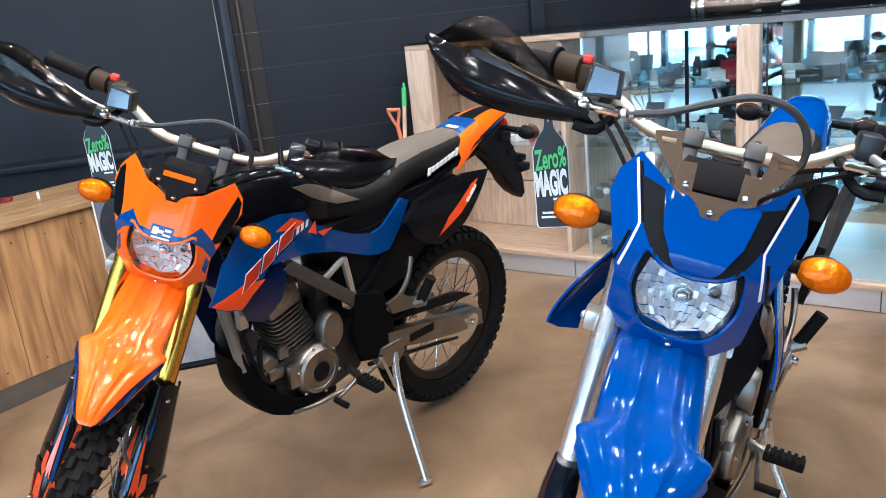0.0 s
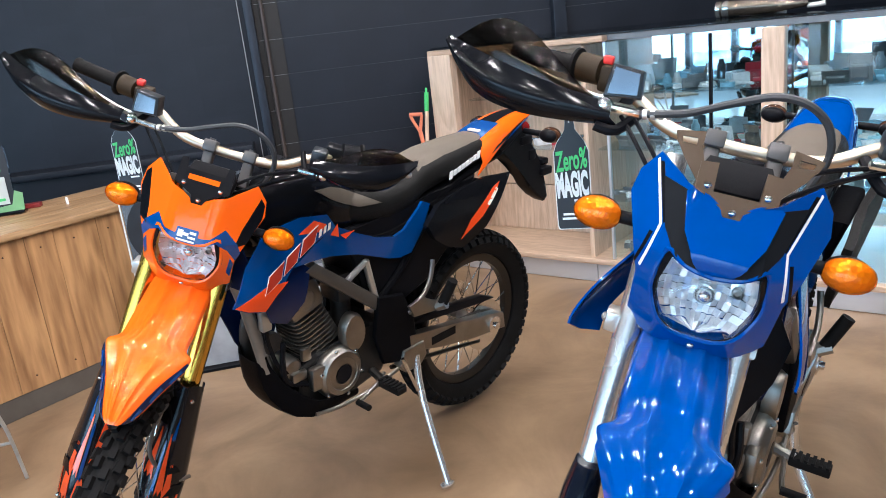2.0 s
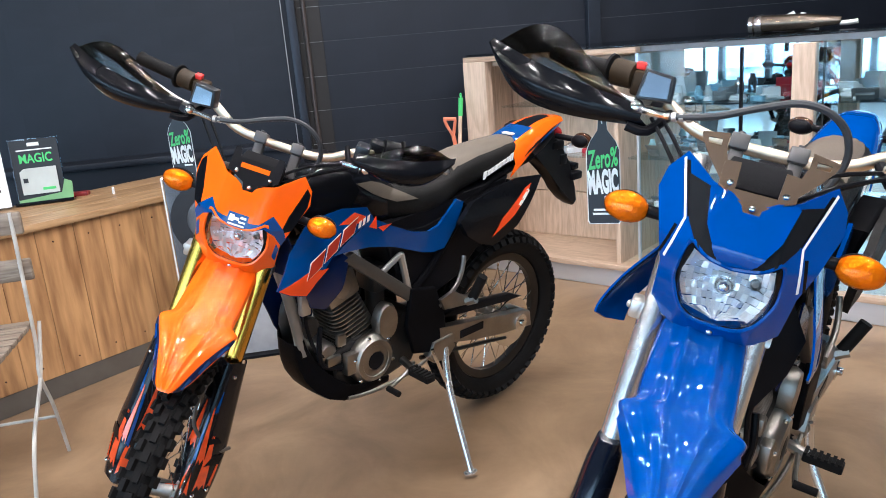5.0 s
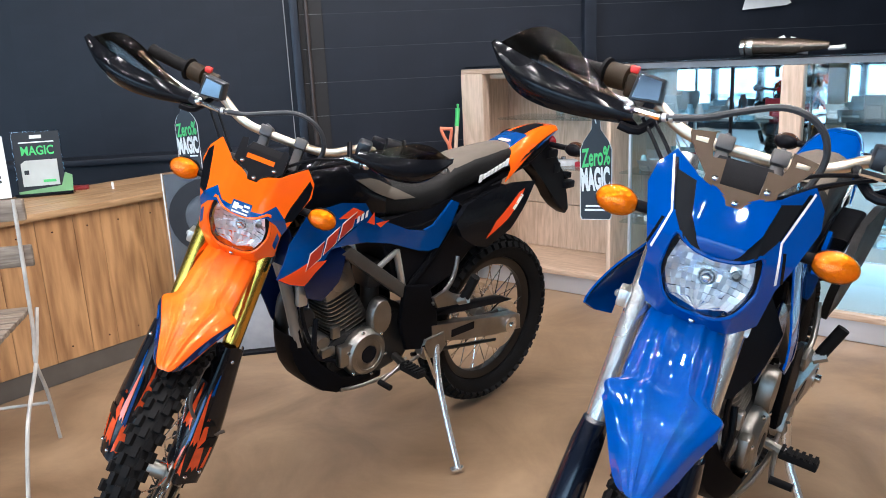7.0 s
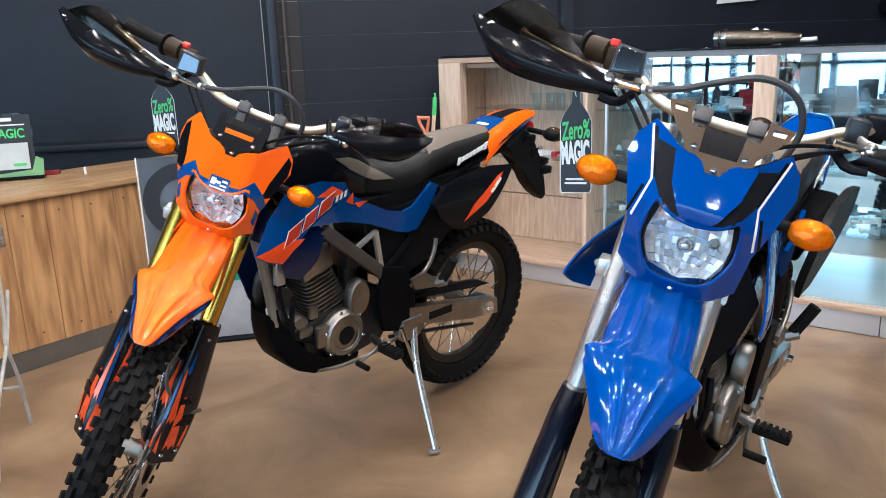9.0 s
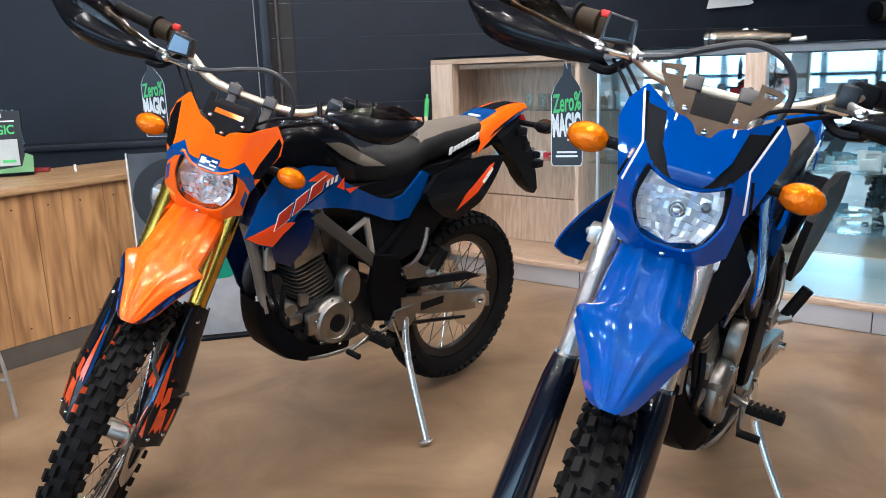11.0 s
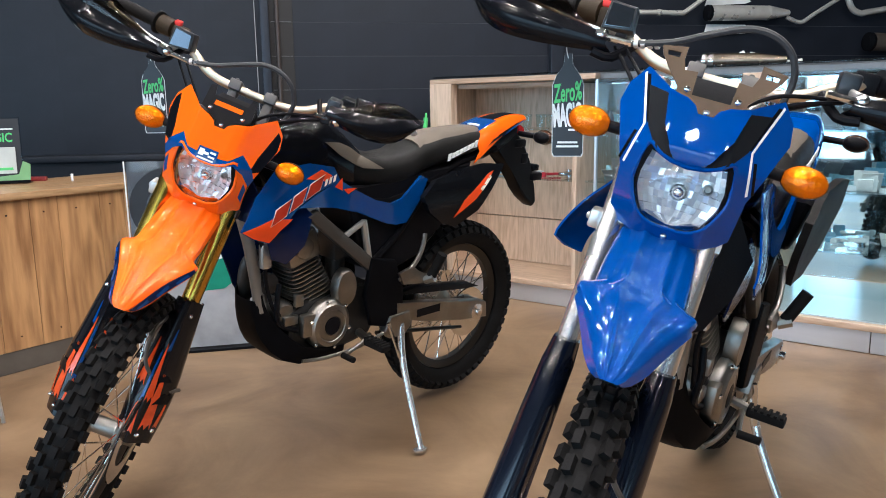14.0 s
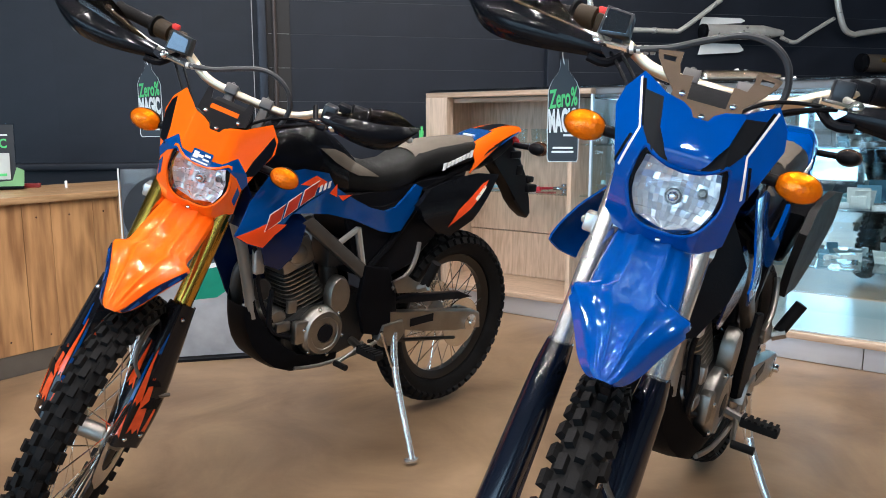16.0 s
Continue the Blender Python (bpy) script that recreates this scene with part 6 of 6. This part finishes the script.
# exhausts on the wall and on the case
def wall_exhaust(label, place, body, pipe, r0, material, cap=None):
    e = root("exhaust_system", place, label, "exhaust", "exhausts on show")
    m = part("muffler", tube(bmesh.new(), body, (r0, r0 * 0.92), 16, 2), material, e, "tapered muffler can")
    lathe_m = bmesh.new()
    d = (Vector(body[0]) - Vector(body[1])).normalized()
    lathe(lathe_m, [(r0 * 0.5, 0), (r0 * 1.03, 0.001), (r0 * 1.03, 0.02), (r0 * 0.6, 0.03), (r0 * 0.4, 0.03)], Matrix.Translation(body[0]) @ d.to_track_quat("Z", "Y").to_matrix().to_4x4(), 18)
    part("end_cap", lathe_m, cap or GLOSS, m)
    cone = tube(bmesh.new(), [body[-1], (Vector(body[-1]) + (Vector(body[-1]) - Vector(body[0])).normalized() * 0.16)], (r0 * 0.95, min(0.018, r0 * 0.4)), 14, 1)
    part("cone", cone, material, m)
    if pipe:
        part("header_pipe", tube(bmesh.new(), pipe, min(0.016, r0 * 0.28), 12, 5), PIPE, e, "bright bent header pipe")
    return e


wall_exhaust("silver muffler with a bent header pipe hung on the black wall", WM, [(1.55, -0.09, 1.64), (1.97, -0.09, 1.645)], [(2.12, -0.09, 1.618), (2.225, -0.09, 1.588), (2.33, -0.09, 1.645), (2.52, -0.09, 1.752)], 0.050, PIPE)
for z0, z1 in ((1.68, 1.742), (1.49, 1.575)):
    c = bmesh.new()
    slab(c, [(1.545, z0 + 0.01), (1.565, z1), (1.85, z1), (1.885, z0 + 0.045), (1.85, z0 + 0.03)], 0.003, Matrix.Translation((0, -0.03, 0)) @ Matrix.Rotation(radians(90), 4, "X"))
    thing("backing_card", c, WHITE, "white backing card behind the hung muffler", "card", WM)
e = root("header_pipe", WM, "bright bent exhaust header pipe hung on the black wall", "exhaust pipe", "exhausts on show")
part("pipe", tube(bmesh.new(), [(1.0, -0.09, 1.639), (1.20, -0.09, 1.640), (1.33, -0.09, 1.638), (1.40, -0.09, 1.660), (1.66, -0.09, 1.847)], 0.016, 12, 5), PIPE, e)
part("collar", tube(bmesh.new(), [(1.18, -0.09, 1.640), (1.20, -0.09, 1.640)], 0.020, 12, 1), PIPE, e)
e = root("header_pipe", WM, "bright curved exhaust header pipe hung on the black wall", "exhaust pipe", "exhausts on show")
part("pipe", tube(bmesh.new(), [(2.52, -0.09, 1.95), (2.55, -0.09, 1.82), (2.605, -0.09, 1.69), (2.68, -0.09, 1.65), (2.75, -0.09, 1.66), (3.05, -0.09, 1.705)], 0.020, 12, 5), PIPE, e)
e = root("header_pipe", WM, "short bright exhaust pipe hung on the black wall", "exhaust pipe", "exhausts on show")
part("pipe", tube(bmesh.new(), [(0.70, -0.07, 2.0), (0.75, -0.07, 1.82), (0.76, -0.07, 1.70)], 0.018, 12, 4), PIPE, e)
wall_exhaust("dark muffler with a bronze badge hung on the black wall", WM, [(2.78, -0.09, 1.462), (3.22, -0.09, 1.455)], None, 0.062, GREY)
badge = bmesh.new()
box(badge, (2.875, -0.156, 1.462), (2.96, -0.150, 1.49), 0.001)
thing("badge_plate", badge, GOLD, "gold maker's plate on the hung dark muffler", "badge", WM)
CASE_EX = RM
wall_exhaust("bronze muffler with a bright end cap lying on the glass case", CASE_EX, [(-1.125, 4.30, 1.2775), (-0.90, 4.30, 1.2725)], [(-0.745, 4.30, 1.2565), (-0.70, 4.30, 1.2565), (-0.672, 4.30, 1.2605)], 0.040, DARK_BRONZE, CHROME)
band = bmesh.new()
lathe(band, [(0.0405, 0), (0.042, 0.002), (0.042, 0.030), (0.0405, 0.032)], Matrix.Translation((-1.118, 4.30, 1.2773)) @ Matrix.Rotation(radians(90), 4, "Y"), 24)
thing("muffler_band", band, CHROME, "bright steel band round the muffler on the case", "band", RM)
c = bmesh.new()
slab(c, [(-0.10, 0), (0.11, 0), (0.11, 0.04), (0.06, 0.048), (0.05, 0.075), (0.028, 0.08), (0.02, 0.052), (-0.005, 0.088), (-0.08, 0.055)], 0.003, Matrix.Translation((-0.955, 4.345, 1.237)) @ Matrix.Rotation(radians(90), 4, "X"))
thing("torn_card", c, WHITE, "torn white card standing on the glass case", "card", RM)


# ---- goods in the case ----
def small_goods():
    rnd = random.Random(11)
    tints = [mat("goods %d" % i, c, r, me, var=0.15, scale=30) for i, (c, r, me) in enumerate((((0.70, 0.74, 0.78), 0.35, 0), ((0.16, 0.175, 0.19), 0.3, 0), ((0.55, 0.57, 0.6), 0.2, 1), ((0.22, 0.45, 0.60), 0.35, 0), ((0.78, 0.8, 0.8), 0.5, 0), ((0.40, 0.43, 0.45), 0.3, 0.8), ((0.5, 0.03, 0.05), 0.35, 0), ((0.35, 0.6, 0.68), 0.3, 0)))]

    def carton(s):
        b = bmesh.new()
        box(b, (-s[0] / 2, -s[1] / 2, 0), (s[0] / 2, s[1] / 2, s[2]), 0.002)
        return b, "carton", "small spare part carton on a glass shelf", "carton"

    def ringpart(s):
        b = bmesh.new()
        rings = []
        for rr, h in ((s[0] * 0.3, 0), (s[0] * 0.5, 0), (s[0] * 0.5, 0.02), (s[0] * 0.3, 0.02)):
            rings.append([Vector((rr * math.cos(q), rr * math.sin(q), h)) for q in [2 * math.pi * i / 24 for i in range(24)]])
        skin_rings(b, rings + [rings[0]], False)
        bmesh.ops.remove_doubles(b, verts=b.verts, dist=1e-6)
        return b, "brake_rotor", "round metal rotor lying on a glass shelf", "rotor"

    def leverpart(s):
        b = tube(bmesh.new(), [(-s[0] * 0.6, 0, 0.012), (-s[0] * 0.2, 0.02, 0.012), (s[0] * 0.6, -0.01, 0.012)], (0.011, 0.006), 8, 4)
        lathe(b, [(0.016, 0), (0.016, 0.022), (0.008, 0.026)], Matrix.Translation((-s[0] * 0.6, 0, 0)), 12)
        return b, "brake_lever", "spare brake lever lying on a glass shelf", "lever"

    def can(s):
        b = bmesh.new()
        lathe(b, [(0.02, 0), (0.022, 0.004), (0.022, s[2]), (0.014, s[2] + 0.012), (0.012, s[2] + 0.03)], Matrix(), 18)
        return b, "can", "small can on a glass shelf", "can"

    def pegs(s):
        b = bmesh.new()
        box(b, (-s[0] / 2, -0.02, 0.012), (s[0] / 2, 0.02, 0.03), 0.004)
        lathe(b, [(0.015, 0), (0.015, 0.04), (0.008, 0.042)], Matrix.Translation((s[0] / 2, 0, 0)), 12)
        return b, "peg_set", "metal foot peg on a glass shelf", "foot peg"

    def blister(s):
        b = bmesh.new()
        lean = Matrix.Rotation(radians(rnd.uniform(8, 62)), 4, "X")
        w, h = s[0] * 0.5, s[0] * rnd.uniform(0.7, 1.3)
        box(b, (-w, -0.001, 0), (w, 0.001, h), 0, lean)
        box(b, (-w * 0.7, -0.014, h * 0.12), (w * 0.7, -0.001, h * 0.62), 0.004, lean)
        return b, "blister_pack", "carded spare part leaning on a glass shelf", "blister pack"

    def coil(s):
        b = bmesh.new()
        r = s[0] * 0.4
        for n in range(3):
            tube(b, [(r * math.cos(q) * (1 - 0.1 * n), r * math.sin(q), 0.006 + 0.007 * n) for q in [0.4 + 5.4 * i / 9 for i in range(10)]], 0.0035, 6, 2)
        return b, "cable_coil", "coiled control cable on a glass shelf", "cable"

    kinds = (carton, blister, blister, ringpart, leverpart, coil, pegs, blister, can)
    for a0, a1, row in ((-1.58, -0.86, 0), (-0.70, 0.98, 0), (1.12, 2.2, 0), (-1.58, -0.86, 1), (-0.70, 0.98, 1), (-1.58, -0.86, 2), (-0.70, 0.98, 2)):
        for z in (0.129, 0.414, 0.674, 0.944):
            a = a0 + rnd.uniform(0.02, 0.08)
            while a < a1:
                s = (rnd.uniform(0.06, 0.15), rnd.uniform(0.05, 0.10), rnd.uniform(0.02, 0.10 if z > 0.5 else 0.07))
                s = tuple(v * (0.6 if row == 2 else 0.72) for v in s)
                k = rnd.choice(kinds)
                back = (rnd.uniform(4.12, 4.18), rnd.uniform(3.99, 4.03), rnd.uniform(4.05, 4.09))[row]
                tint = rnd.choice(tints)
                if tint is tints[6] and (k in (can, carton) or a0 > -0.8):
                    tint = tints[4]
                bare = a0 > -0.8 and (z < 0.3 or (z < 0.5 and row > 0))
                if not bare:
                    b, name, label, cat = k(s)
                    thing(name, b, tint, label, cat, RM @ Matrix.Translation((a, back, z)) @ Matrix.Rotation(rnd.uniform(-0.6, 0.6), 4, "Z"), "spare parts in the case")
                a += s[0] * 0.8 + rnd.uniform(0.0, 0.035)
    for i in range(5):
        b = bmesh.new()
        lathe(b, [(0.02, 0), (0.024, 0.002), (0.029, 0.075), (0.027, 0.075), (0.022, 0.006), (0.004, 0.005)], Matrix(), 20)
        thing("tumbler", b, PANE, "clear glass tumbler on the upper glass shelf", "glass", RM @ Matrix.Translation((-2.06 + 0.075 * i, 4.08 + 0.02 * (i % 2), 0.944)), "glasses on the shelf")
    for i, tint in enumerate((3, 2, 0, 6, 2, 3)):
        b, name, label, cat = (leverpart, pegs, carton)[i % 3]((0.10, 0.07, 0.03))
        thing(name, b, tints[tint], label, cat, RM @ Matrix.Translation((-2.2 + 0.1 * i, 4.05 + 0.03 * (i % 2), 0.674)) @ Matrix.Rotation(0.4 * i, 4, "Z"), "spare parts in the case")


small_goods()


# ---- ceiling lamps ----
for a, b in SPOTS:
    r = root("ceiling_spot", RM @ Matrix.Translation((a, b, 3.03)), "small round black ceiling spot lamp", "lamp", "ceiling spots")
    can = bmesh.new()
    rings = []
    for rr, h in ((0.075, 0.07), (0.075, 0.0), (0.062, 0.0), (0.062, 0.05)):
        rings.append([Vector((rr * math.cos(q), rr * math.sin(q), h)) for q in [2 * math.pi * i / 24 for i in range(24)]])
    skin_rings(can, rings, False)
    part("can", can, BLACK, r)

# ---- pieces of the wall and floors ----
for x0, x1, d in ((-1.29, -1.243, 0.06),):
    structure("pillar", box(bmesh.new(), (x0, -d, 0), (x1, 0.0, 3.1), 0.004), PILLAR, "dark blue-grey steel pillar", WM)
structure("trim", box(bmesh.new(), (-1.324, -0.012, 0), (-1.319, -0.002, 3.1)), mat("dull pale strip", (0.30, 0.31, 0.32), 0.5), "thin pale edge strip on the black wall", WM)
structure("pillar", box(bmesh.new(), (-1.242, -0.008, 0), (-1.105, -0.003, 3.1), 0.001), mat("dark brown board", (0.009, 0.007, 0.0065), 0.6, var=0.25, scale=5), "dark brown recessed board", WM)
structure("pole", tube(bmesh.new(), [(-1.196, -0.022, 0), (-1.196, -0.022, 3.1)], 0.0125, 14, 1), mat("dark brown pole", (0.045, 0.034, 0.030), 0.45, var=0.2), "slim dark brown pole in the wall recess", WM)
for k in range(16):
    structure("trim", box(bmesh.new(), (-1.232, -0.0105, 0.0105 + 0.195 * k), (-1.112, -0.008, 0.0105 + 0.195 * k + 0.0018)), bpy.data.materials["dull pale strip"], "thin pale cross strip in the wall recess", WM)
structure("pillar", box(bmesh.new(), (0.48, -0.06, 0), (0.56, 0.0, 3.1), 0.004), PILLAR, "dark blue-grey steel pillar", WM)

panel_meshes = []
for top in (0.195, 0.1925):
    me = smooth_mesh(box(bmesh.new(), (0, 0.0, 0), (0.40, 0.0025, top)), "panel")
    me.materials.append(TILE)
    panel_meshes.append(me)
rows = [0.013 + 0.195 * k for k in range(16)]
rest = bmesh.new()
for z in rows:
    for i in range(-16, 18):
        x = i * 0.40
        if -2.9 < x < 3.3 and 0.6 < z < 2.1:
            ob = new("panel", panel_meshes[x > -1.4])
            ob.parent = wall
            ob.matrix_local = Matrix.Translation((x, 0.0, z))
        else:
            box(rest, (x, 0.0, z), (x + 0.40, 0.0025, z + (0.1925 if x > -1.4 else 0.195)))
tagged(part("panels", rest, TILE, wall), kind="stuff")

ft = smooth_mesh(box(bmesh.new(), (0, 0, -0.006), (0.596, 0.596, 0.0), 0.0012), "tile")
ft.materials.append(WHITE_TILE)
for i in range(-9, 9):
    for j in range(5):
        ob = new("tile", ft)
        ob.parent = tiled
        ob.matrix_local = Matrix.Translation((i * 0.6 + 0.002, -3.9 + j * 0.6 + 0.002, 0.0))
